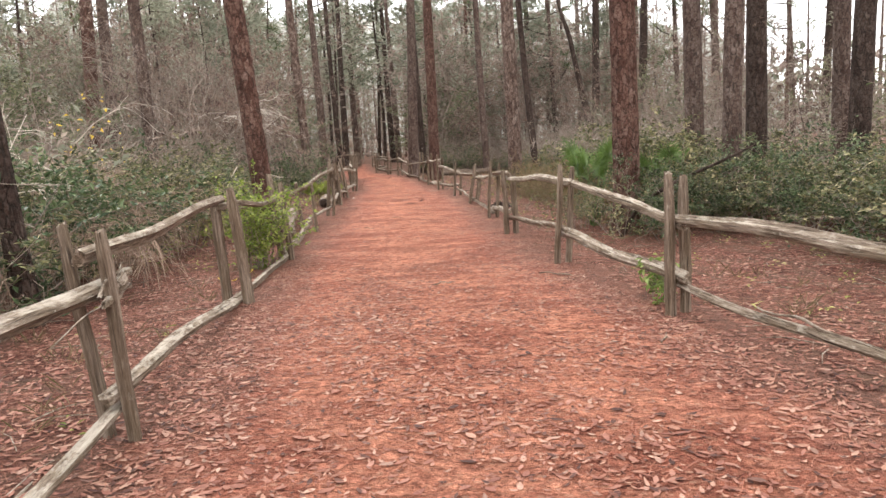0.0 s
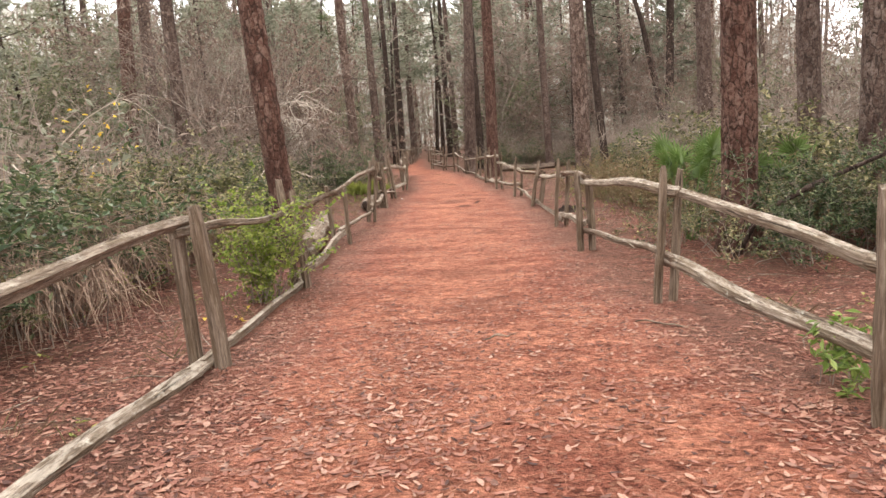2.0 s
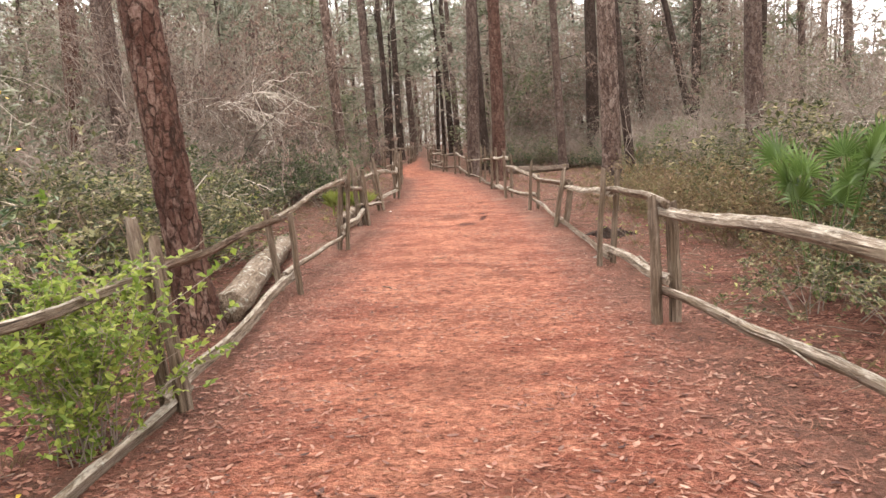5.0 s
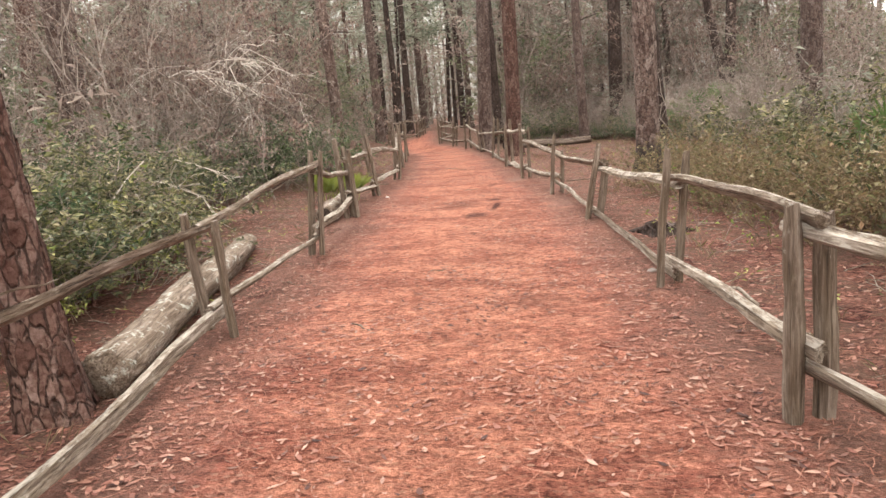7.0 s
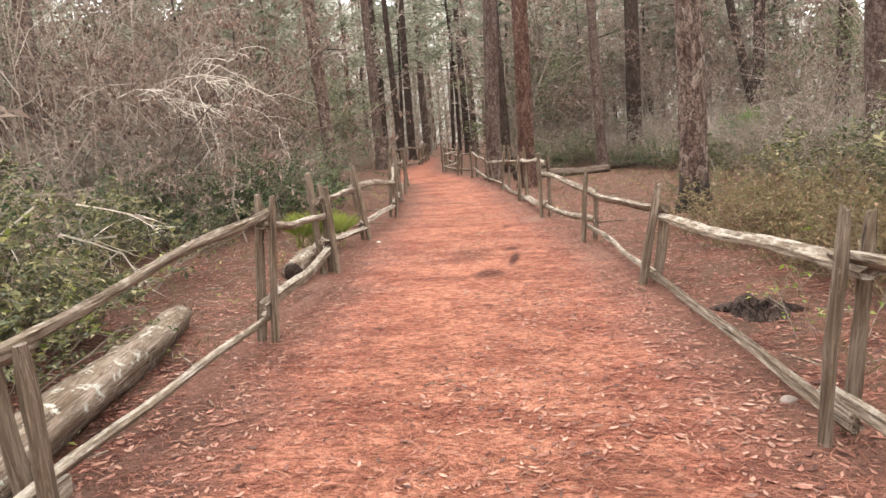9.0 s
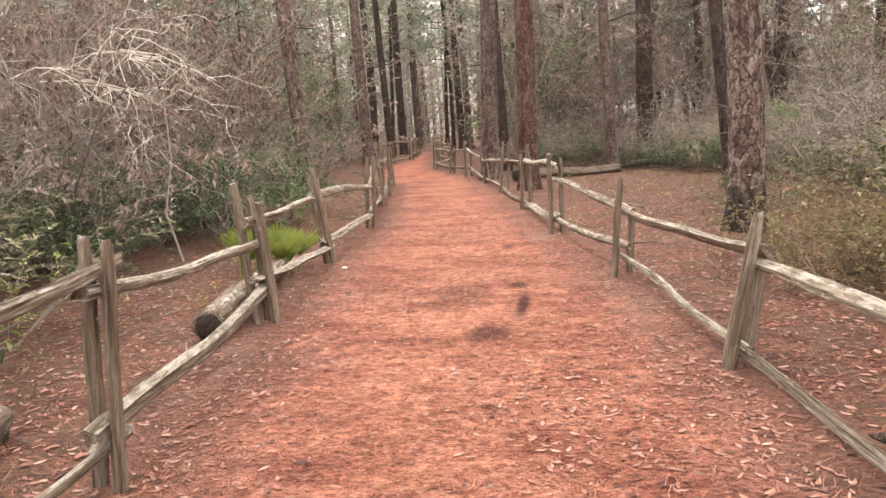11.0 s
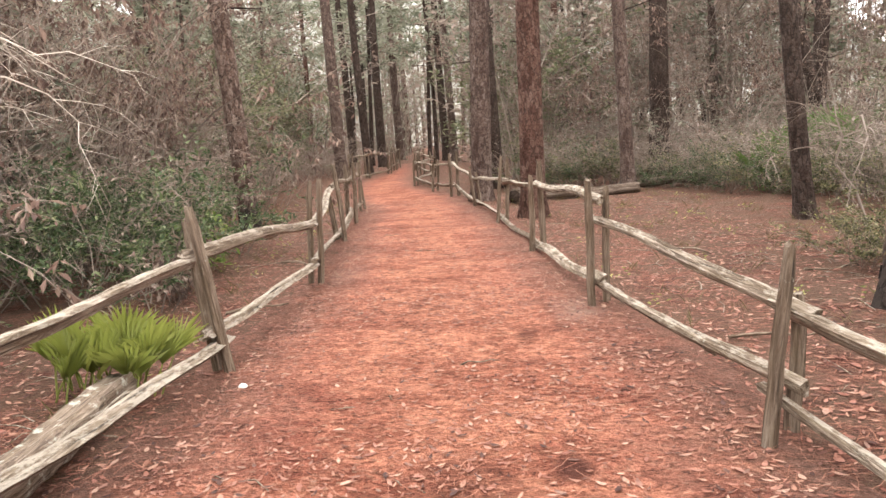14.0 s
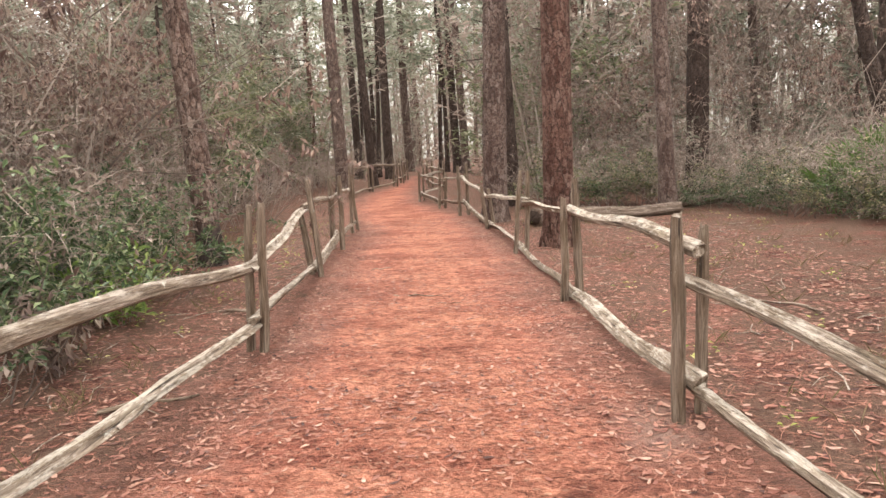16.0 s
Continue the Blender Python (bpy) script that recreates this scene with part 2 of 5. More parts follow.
def bark_material(name, plate, plate2, groove, char, pale=(0.36, 0.30, 0.26)):
    m = Mat(name, 0.95, 0.1)
    v = m.coords("Object", (1, 1, 0.42))
    warp = m.n.new("ShaderNodeTexNoise")
    warp.inputs["Scale"].default_value = 9
    warp.inputs["Detail"].default_value = 4
    m.l.new(v, warp.inputs["Vector"])
    vv = m.n.new("ShaderNodeVectorMath")
    vv.operation = "MULTIPLY_ADD"
    m.l.new(warp.outputs["Color"], vv.inputs[0])
    vv.inputs[1].default_value = (0.10, 0.10, 0.10)
    m.l.new(v, vv.inputs[2])
    edge = m.voronoi(vv.outputs[0], 15.0, "DISTANCE_TO_EDGE")
    tone = m.voronoi(vv.outputs[0], 15.0, "F1", "Color")
    flake = m.noise(m.coords("Object", (0.8, 0.8, 0.9)), 26, 5, 0.65, 0.8)
    fine = m.noise(m.coords("Object", (1, 1, 0.4)), 75, 5, 0.7)
    broad = m.noise(m.coords("Object", (1, 1, 0.5)), 2.2, 4, 0.6)
    c = m.ramp(m.mix(0.5, tone, m.noise(v, 13, 4, 0.6, 0.6)), [(0.33, plate), (0.55, plate2), (0.78, pale)])
    c = m.mix(m.ramp(flake, [(0.40, (0, 0, 0)), (0.56, (1, 1, 1))]), m.mix(1.0, c, (0.56, 0.47, 0.44), "MULTIPLY"), c)
    c = m.mix(m.ramp(fine, [(0.3, (0, 0, 0)), (0.6, (1, 1, 1))]), m.mix(1.0, c, (0.68, 0.64, 0.62), "MULTIPLY"), c)
    c = m.mix(m.ramp(broad, [(0.38, (0, 0, 0)), (0.62, (1, 1, 1))]), m.mix(1.0, c, (0.70, 0.66, 0.66), "MULTIPLY"), c)
    gap = m.n.new("ShaderNodeMath")
    gap.operation = "MULTIPLY_ADD"
    m.l.new(m.noise(m.coords("Object", (1, 1, 0.3)), 20, 4, 0.65, 1.0), gap.inputs[0])
    gap.inputs[1].default_value = 0.42
    m.l.new(edge, gap.inputs[2])
    c = m.mix(m.ramp(gap.outputs[0], [(0.20, (0.85, 0.85, 0.85)), (0.285, (0, 0, 0))]), c, groove)
    if char:
        # fire scar: charred bark with its own ragged outline on the lowest part of the trunk
        sep = m.n.new("ShaderNodeSeparateXYZ")
        m.l.new(m.coords("Object"), sep.inputs[0])
        add = m.n.new("ShaderNodeMath")
        add.operation = "MULTIPLY_ADD"
        m.l.new(m.noise(m.coords("Object", (1, 1, 0.4)), 4, 4), add.inputs[0])
        add.inputs[1].default_value = -char
        m.l.new(sep.outputs[2], add.inputs[2])
        c = m.mix(m.ramp(add.outputs[0], [(0.0, (0.85, 0.85, 0.85)), (0.28, (0, 0, 0))]), c, (0.028, 0.024, 0.022))
    m.color(c)
    m.bump(m.mix(0.4, m.ramp(gap.outputs[0], [(0.16, (0, 0, 0)), (0.32, (1, 1, 1))]), flake), 1.0, 0.03)
    return m.m


M_BARK = bark_material("pine_bark_red", (0.115, 0.064, 0.050), (0.185, 0.115, 0.092), (0.036, 0.023, 0.018), 0, (0.25, 0.18, 0.152))
M_BARK_CHAR = bark_material("pine_bark_charred", (0.135, 0.096, 0.080), (0.26, 0.20, 0.168), (0.036, 0.026, 0.021), 0.9, (0.38, 0.32, 0.28))
M_BARK_GREY = bark_material("pine_bark_grey", (0.125, 0.090, 0.076), (0.195, 0.152, 0.130), (0.038, 0.028, 0.024), 0, (0.26, 0.215, 0.19))
M_BARK_DARK = bark_material("pine_bark_dark", (0.062, 0.046, 0.039), (0.10, 0.077, 0.065), (0.022, 0.018, 0.015), 0, (0.14, 0.11, 0.095))


def leaf_material(name, stops, rough=0.5, through=0.3, spec=0.3):
    m = Mat(name, rough, spec)
    c = m.ramp(m.island(), stops)
    shift = m.ramp(m.per_object(), [(0.0, (0.78, 0.80, 0.78)), (1.0, (1.15, 1.12, 1.1))])
    m.color(m.mix(1.0, c, shift, "MULTIPLY"))
    return m.leafy(through).m


M_TWIG = Mat("bare_twigs", 0.9, 0.1)
M_TWIG = M_TWIG.color(M_TWIG.mix(M_TWIG.island(), M_TWIG.mix(M_TWIG.per_object(), (0.10, 0.078, 0.066), (0.185, 0.145, 0.122)), (0.34, 0.285, 0.24))).m
M_VINE = Mat("dry_vines", 0.9, 0.1)
M_VINE = M_VINE.color(M_VINE.ramp(M_VINE.island(), [(0.0, (0.16, 0.105, 0.078)), (0.5, (0.30, 0.215, 0.165)), (0.85, (0.42, 0.32, 0.245)), (1.0, (0.58, 0.48, 0.38))])).m
M_PALE = Mat("bleached_branches", 0.85, 0.15)
M_PALE = M_PALE.color(M_PALE.mix(M_PALE.island(), (0.42, 0.36, 0.30), (0.68, 0.62, 0.54))).m
M_DRY = leaf_material("dry_brown_leaves", [(0.0, (0.085, 0.052, 0.045)), (0.4, (0.16, 0.105, 0.085)), (0.8, (0.24, 0.17, 0.14)), (1.0, (0.33, 0.26, 0.21))], 0.7)
M_BAY = leaf_material("dark_evergreen_leaves", [(0.0, (0.034, 0.056, 0.026)), (0.5, (0.06, 0.092, 0.038)), (0.85, (0.135, 0.17, 0.08)), (1.0, (0.20, 0.225, 0.12))], 0.5, 0.25, 0.25)
M_OLIVE = leaf_material("olive_leaves", [(0.0, (0.04, 0.046, 0.022)), (0.4, (0.085, 0.092, 0.04)), (0.8, (0.20, 0.195, 0.09)), (1.0, (0.40, 0.35, 0.21))], 0.55, 0.35)
M_LIME = leaf_material("yellow_green_leaves", [(0.0, (0.11, 0.17, 0.028)), (0.5, (0.215, 0.29, 0.052)), (1.0, (0.41, 0.46, 0.12))], 0.5, 0.45)
M_YELLOW = leaf_material("yellow_leaves", [(0.0, (0.52, 0.33, 0.04)), (1.0, (0.75, 0.58, 0.10))], 0.5, 0.4)
M_PALM = leaf_material("palmetto_blades", [(0.0, (0.06, 0.11, 0.028)), (0.6, (0.12, 0.19, 0.05)), (1.0, (0.22, 0.28, 0.10))], 0.4, 0.3, 0.5)
M_PALM_L = leaf_material("young_palmetto_blades", [(0.0, (0.11, 0.15, 0.03)), (0.6, (0.23, 0.26, 0.06)), (1.0, (0.40, 0.37, 0.12))], 0.45, 0.4, 0.4)
M_PINE = leaf_material("pine_needles", [(0.0, (0.04, 0.065, 0.025)), (0.6, (0.075, 0.105, 0.04)), (1.0, (0.14, 0.15, 0.06))], 0.6, 0.3)
# dry leaf browns with distance haze mixed into the colour; nearer bare bushes share them
M_HAZE = leaf_material("haze_paled_winter_foliage", [(0.0, (0.17, 0.125, 0.105)), (0.5, (0.275, 0.215, 0.185)), (0.85, (0.32, 0.26, 0.215)), (1.0, (0.43, 0.36, 0.31))], 0.8, 0.4)
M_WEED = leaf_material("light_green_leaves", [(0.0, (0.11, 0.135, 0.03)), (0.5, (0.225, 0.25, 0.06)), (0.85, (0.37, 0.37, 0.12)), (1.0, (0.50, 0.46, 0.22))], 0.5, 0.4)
# evergreen leaves greyed and lightened, so the colour itself carries the haze
M_HAZE_GREEN = leaf_material("haze_paled_evergreen_foliage", [(0.0, (0.13, 0.138, 0.100)), (0.5, (0.235, 0.245, 0.185)), (1.0, (0.37, 0.375, 0.295))], 0.8, 0.45)
M_SCRUB = leaf_material("scrub_leaves", [(0.0, (0.08, 0.052, 0.03)), (0.35, (0.21, 0.145, 0.085)), (0.6, (0.13, 0.135, 0.055)), (0.85, (0.27, 0.175, 0.10)), (1.0, (0.32, 0.27, 0.17))], 0.7, 0.35)
M_YOUNG = leaf_material("young_evergreen_leaves", [(0.0, (0.075, 0.085, 0.045)), (0.5, (0.135, 0.148, 0.078)), (0.85, (0.21, 0.22, 0.13)), (1.0, (0.30, 0.29, 0.20))], 0.5, 0.4)
M_FRESH = leaf_material("fresh_green_leaves", [(0.0, (0.09, 0.15, 0.03)), (0.5, (0.18, 0.27, 0.06)), (1.0, (0.32, 0.40, 0.12))], 0.45, 0.4, 0.4)
M_GRASS = leaf_material("dry_grass", [(0.0, (0.14, 0.095, 0.055)), (0.5, (0.23, 0.165, 0.10)), (0.85, (0.15, 0.14, 0.06)), (1.0, (0.34, 0.26, 0.17))], 0.8, 0.3)
M_ROCK = Mat("lichened_rock", 0.9, 0.2)
M_ROCK = M_ROCK.color(M_ROCK.mix(M_ROCK.noise(M_ROCK.coords(), 30, 5, 0.7), (0.13, 0.095, 0.08), (0.31, 0.26, 0.225))).m
M_STONE = Mat("pale_chip", 0.8, 0.2)
M_STONE = M_STONE.color(M_STONE.mix(M_STONE.noise(M_STONE.coords(), 40), (0.62, 0.58, 0.52), (0.85, 0.82, 0.77))).m


# ---------------------------------------------------------------- mesh helpers
class Geo:
    """Collects vertices and faces of one mesh."""

    def __init__(self):
        self.v, self.f = [], []

    def tube(self, pts, radii, sides=3, cap=False, wobble=0.0, rng=None):
        base = len(self.v)
        n = len(pts)
        ref = Vector((0.31, 0.95, 0.05))
        for i, p in enumerate(pts):
            d = (Vector(pts[min(i + 1, n - 1)]) - Vector(pts[max(i - 1, 0)])).normalized()
            a = d.cross(ref)
            if a.length < 0.1:
                a = d.cross(Vector((1, 0, 0)))
            a.normalize()
            b = d.cross(a)
            for k in range(sides):
                w = 2 * math.pi * k / sides
                r = radii[i] * (1 + (rng.uniform(-wobble, wobble) if wobble else 0))
                self.v.append(tuple(Vector(p) + (a * math.cos(w) + b * math.sin(w)) * r))
        for i in range(n - 1):
            for k in range(sides):
                k2 = (k + 1) % sides
                self.f.append((base + i * sides + k, base + i * sides + k2, base + (i + 1) * sides + k2, base + (i + 1) * sides + k))
        if cap:
            self.f.append(tuple(base + k for k in reversed(range(sides))))
            self.f.append(tuple(base + (n - 1) * sides + k for k in range(sides)))

    def leaf(self, p, d, up, length, width, fold=0.25):
        """A pointed leaf folded along its midrib."""
        p, d = Vector(p), Vector(d).normalized()
        s = d.cross(Vector(up))
        if s.length < 1e-3:
            s = Vector((1, 0, 0))
        s.normalize()
        u = s.cross(d)
        b = len(self.v)
        m = p + d * length * 0.5
        self.v += [tuple(p), tuple(m + s * width * 0.5 + u * width * fold), tuple(p + d * length - u * length * 0.08), tuple(m - s * width * 0.5 + u * width * fold)]
        self.f += [(b, b + 1, b + 2), (b, b + 2, b + 3)]

    def blade(self, p, q, tip, width, side):
        b = len(self.v)
        s = Vector(side).normalized() * width * 0.5
        p, q, tip = Vector(p), Vector(q), Vector(tip)
        self.v += [tuple(p - s * 0.4), tuple(p + s * 0.4), tuple(q + s), tuple(q - s), tuple(tip)]
        self.f += [(b, b + 1, b + 2, b + 3), (b + 3, b + 2, b + 4)]

    def mesh(self, name, mat, smooth=True):
        me = bpy.data.meshes.new(name)
        me.from_pydata(self.v, [], self.f)
        me.materials.append(mat)
        if smooth:
            me.shade_smooth()
        me.update()
        return me


def part(name, geo, material, parent, label="", smooth=True, m=None):
    ob = new(name, geo if isinstance(geo, bpy.types.Mesh) else geo.mesh(name, material, smooth))
    ob.parent = parent
    if m is not None:
        ob.matrix_basis = m
    if label:
        tagged(ob, label)
    return ob


def thing(name, m, label, category, group="", kind=""):
    ob = new(name)
    ob.empty_display_size = 0.1
    ob.matrix_basis = m
    return tagged(ob, label, category, group, kind)


def at(x, y, z=0.0, turn=0.0, size=1.0, lean=(0, 0)):
    return Matrix.LocRotScale((x, y, z), Euler((lean[0], lean[1], turn)), (size,) * 3)


# ---------------------------------------------------------------- the plan
LEFT_Y = (-4.0, -0.75, 2.27, 5.5, 8.35, 11.55, 14.45, 17.3, 19.95, 22.93, 26.2, 28.7, 31.3, 36.5, 42.8, 47.5, 54.7, 60.0)
LEFT_X = (0.75, 0.31, -0.14, -0.62, -1.0, -1.44, -1.80, -2.2, -2.58, -2.89, -3.5, -4.0, -4.55, -6.4, -7.7, -7.9, -8.7, -9.6)
RIGHT_Y = (-4.0, 1.9, 4.6, 7.25, 10.15, 12.6, 16.0, 18.85, 21.65, 24.6, 27.6, 30.9, 33.6, 35.6, 38.3, 43.0, 49.4, 58.3)
RIGHT_X = (5.5, 4.05, 3.31, 2.62, 2.06, 1.76, 1.3, 0.75, 0.08, -0.5, -1.16, -1.92, -2.8, -3.62, -4.7, -5.9, -6.97, -8.9)


def left_x(y):
    return float(np.interp(y, LEFT_Y, LEFT_X))


def right_x(y):
    return float(np.interp(y, RIGHT_Y, RIGHT_X))


def ground_z(x, y):
    """Gentle unevenness off the trodden path."""
    off = max(0.0, left_x(y) - 0.5 - x, x - right_x(y) - 0.5) if -4 < y < 58 else 1.0
    k = min(1.0, off / 3.0)
    return k * (0.05 * noise.noise((x * 0.35, y * 0.35, 0.0)) + 0.025 * noise.noise((x * 1.3, y * 1.3, 3.0))) - 0.012


# ---------------------------------------------------------------- ground
def build_ground():
    xs = np.concatenate([[-700, -300, -140, -70], np.arange(-45, -12, 1.5), np.arange(-12, 14, 0.4), np.arange(14, 46, 1.5), [70, 140, 300, 700]])
    ys = np.concatenate([[-700, -250, -100, -40, -20], np.arange(-10, 36, 0.4), np.arange(36, 95, 1.5), [120, 180, 320, 700]])
    g = Geo()
    for y in ys:
        for x in xs:
            g.v.append((float(x), float(y), ground_z(float(x), float(y))))
    w = len(xs)
    for j in range(len(ys) - 1):
        for i in range(w - 1):
            g.f.append((j * w + i, j * w + i + 1, (j + 1) * w + i + 1, (j + 1) * w + i))
    ob = new("ground", g.mesh("ground", M_GROUND))
    tagged(ob, "forest floor of reddish-brown pine straw and fallen leaves", "forest floor", kind="structure")

    g = Geo()
    rows = np.arange(-4, 59.6, 0.14)
    cols = 25
    across = []
    for y in rows:
        a = left_x(y) - 0.30 + 0.22 * noise.noise((3.1, y * 0.9, 0)) + 0.20 * noise.noise((8.1, y * 2.6, 0))
        b = right_x(y) + 0.34 + 0.26 * noise.noise((5.7, y * 0.9, 0)) + 0.22 * noise.noise((9.1, y * 2.6, 0))
        for i in range(cols):
            u = i / (cols - 1)
            x = a + (b - a) * u
            edge = min(u, 1 - u) * (b - a)
            z = 0.004 + 0.004 * noise.noise((x * 1.5, y * 1.5, 7)) - (0.022 if edge < 0.01 else 0.0)
            g.v.append((x, float(y), z))
            across.append(edge)
    for j in range(len(rows) - 1):
        for i in range(cols - 1):
            g.f.append((j * cols + i, j * cols + i + 1, (j + 1) * cols + i + 1, (j + 1) * cols + i))
    sheet = g.mesh("path", M_PATH)
    sheet.attributes.new("across", "FLOAT", "POINT").data.foreach_set("value", across)
    tagged(new("path", sheet), "wide woodland path of trodden orange-red pine straw", "path", kind="structure")


build_ground()


# ---------------------------------------------------------------- fences
def wood_piece(length, radius, rng, sides=7, bend=0.0, taper=0.0, flat=0.75, steps=9, point=0.0, rough=0.22, wave=0.012):
    """A split pole along local z from 0 to length, with a crooked line and a rough section."""
    g = Geo()
    prof = [rng.uniform(1 - rough, 1 + rough * 0.7) for _ in range(sides)]
    ph1, ph2 = rng.uniform(0, 6), rng.uniform(0, 6)
    tw = rng.uniform(-0.5, 0.5)
    for i in range(steps + 1):
        u = i / steps
        z = u * length
        env = math.sin(math.pi * u)
        cx = bend * env * math.sin(ph1 + 2.3 * u) + wave * math.sin(ph2 + 9 * u)
        cy = bend * env * math.cos(ph2 + 2.0 * u) + wave * 0.8 * math.sin(ph1 + 11 * u)
        r = radius * (1 - taper * u) * (1 - (point if i == steps else 0))
        for k in range(sides):
            w = 2 * math.pi * k / sides + tw * u
            q = r * prof[k] * rng.uniform(0.92, 1.08) * (1 + 0.12 * noise.noise((u * length * 1.6, k * 1.7, ph1)))
            dz = rng.uniform(-0.02, 0.02) if i in (0, steps) else 0
            g.v.append((cx + q * math.cos(w), cy + q * flat * math.sin(w), z + dz))
    for i in range(steps):
        for k in range(sides):
            k2 = (k + 1) % sides
            g.f.append((i * sides + k, i * sides + k2, (i + 1) * sides + k2, (i + 1) * sides + k))
    g.f.append(tuple(reversed(range(sides))))
    g.f.append(tuple(steps * sides + k for k in range(sides)))
    return g


def along(a, b, spin=0.0):
    """The pose whose z axis runs from a to b."""
    a, b = Vector(a), Vector(b)
    return Matrix.Translation(a) @ (b - a).to_track_quat("Z", "Y").to_matrix().to_4x4() @ Matrix.Rotation(spin, 4, "Z")


class Fence:
    def __init__(self, label, side, seed):
        self.root = thing("split_rail_fence", Matrix.Identity(4), label, "fence")
        self.side, self.rng, self.last = side, random.Random(seed), None

    def post(self, x, y, tx, h, w):
        g = wood_piece(math.hypot(h + 0.12, tx), w / 2 * 1.12, self.rng, 7, 0.008, 0.10, 0.85, 8, 0.25, 0.2, 0.003)
        part("post", g, M_POST, self.root, smooth=False, m=along((x, y, -0.12), (x + tx, y + self.rng.uniform(-0.02, 0.02), h), self.rng.uniform(0, 6)))

    def rail(self, a, b, r, bend=0.03, over=0.16):
        a, b = Vector(a), Vector(b)
        d = (b - a).normalized()
        a, b = a - d * over, b + d * over
        g = wood_piece((b - a).length, r, self.rng, 9, bend, self.rng.uniform(-0.15, 0.25), 0.68, 22, 0.0, 0.36)
        ob = part("rail", g, M_RAIL, self.root, smooth=False, m=along(a, b, self.rng.uniform(0, 6)))
        for _ in range(self.rng.choice((0, 1, 1))):      # a long splinter lifting off the rail
            L = self.rng.uniform(0.7, 1.5)
            w = self.rng.uniform(0, 6)
            sp = wood_piece(L, r * 0.3, self.rng, 5, 0.02, 0.6, 0.5, 8)
            z0 = self.rng.uniform(0.2, (b - a).length - L - 0.2)
            part("splinter", sp, M_RAIL, ob, smooth=False, m=Matrix.Translation((math.cos(w) * r * 0.85, math.sin(w) * r * 0.7, z0)) @ Matrix.Rotation(self.rng.uniform(0.0, 0.03), 4, "X"))

    def pair(self, x, y, tx, h1, h2, w, arrive, leave, ox=0.16, oy=0.06, otx=None):
        """Two posts with the rails clamped between them; arrive and leave: heights of the top and bottom rail."""
        s = self.side
        self.post(x, y, tx, h1, w)
        self.post(x + s * ox, y + oy, tx if otx is None else otx, h2, w * 1.05)
        mid = lambda z: (x + s * ox * 0.5 + tx * z, y + oy * 0.5, max(z, 0.05))
        if self.last is not None and arrive:
            self.rail(self.last[0], mid(arrive[0]), self.rng.uniform(0.045, 0.055))
            self.rail(self.last[1], mid(arrive[1]), self.rng.uniform(0.044, 0.054))
        self.last = (mid(leave[0]), mid(leave[1])) if leave else None


fl = Fence("old grey split-rail fence with paired posts and lichen on its rails", -1, 4)
fl.pair(0.31, -0.75, -0.05, 1.15, 1.15, 0.085, None, (0.92, 0.16))
fl.pair(-0.14, 2.27, -0.05, 1.16, 1.20, 0.082, (0.85, 0.17), (1.03, 0.27), 0.17, 0.08, -0.13)
fl.pair(-0.66, 5.6, -0.10, 1.17, 1.11, 0.11, (1.06, 0.05), (1.0, 0.05), 0.24, 0.06, -0.05)
fl.pair(-1.0, 8.35, -0.09, 1.09, 1.21, 0.10, (0.84, 0.06), (0.88, 0.14))
fl.pair(-1.44, 11.55, -0.04, 0.88, 0.92, 0.085, (0.81, 0.17), (0.84, 0.22), 0.30, 0.2, -0.10)
fl.pair(-1.80, 14.45, 0.12, 1.19, 1.20, 0.07, (1.06, 0.22), (0.96, 0.32), 0.13, 0.04)
fl.pair(-2.21, 17.3, -0.06, 1.06, 1.24, 0.098, (0.71, 0.29), (0.90, 0.40), 0.16, -0.03, -0.09)
fl.post(-2.31, 17.38, -0.06, 1.10, 0.085)
fl.pair(-2.55, 19.92, -0.19, 1.21, 1.10, 0.075, (0.80, 0.21), (0.86, 0.29), 0.14, 0.06, -0.12)
fl.pair(-2.89, 22.93, 0.09, 1.19, 1.17, 0.068, (0.72, 0.25), (0.71, 0.30), 0.13, 0.03)
fl.pair(-3.56, 26.25, -0.11, 1.24, 0.80, 0.088, (0.86, 0.11), (0.90, 0.13), 0.2, 0.25)
fl.pair(-4.03, 28.6, 0.03, 1.19, 1.15, 0.085, (0.87, 0.24), (0.9, 0.22), 0.2, 0.1)
fl.pair(-4.58, 31.4, -0.12, 1.10, 1.12, 0.075, (0.82, 0.2), None, -0.02, -0.5, 0.05)
fl.last = None
fl.pair(-7.75, 41.6, 0.05, 1.15, 1.1, 0.09, None, (1.0, 0.12))
fl.pair(-7.85, 44.6, 0.0, 1.1, 1.1, 0.09, (1.02, 0.15), (1.0, 0.13))
fl.pair(-7.62, 47.8, 0.04, 1.15, 1.2, 0.09, (0.95, 0.2), (1.0, 0.3))
fl.pair(-8.0, 50.8, -0.05, 1.15, 1.2, 0.09, (0.95, 0.3), (1.0, 0.3))
fl.pair(-8.5, 54.0, 0.0, 1.1, 1.1, 0.09, (1.0, 0.3), None)

fl.rail((-0.16, 2.28, 0.86), (-0.30, 2.66, 0.88), 0.036, 0.005, 0.02)
fl.rail((-0.17, 2.20, 0.79), (-0.28, 2.62, 0.80), 0.030, 0.005, 0.02)

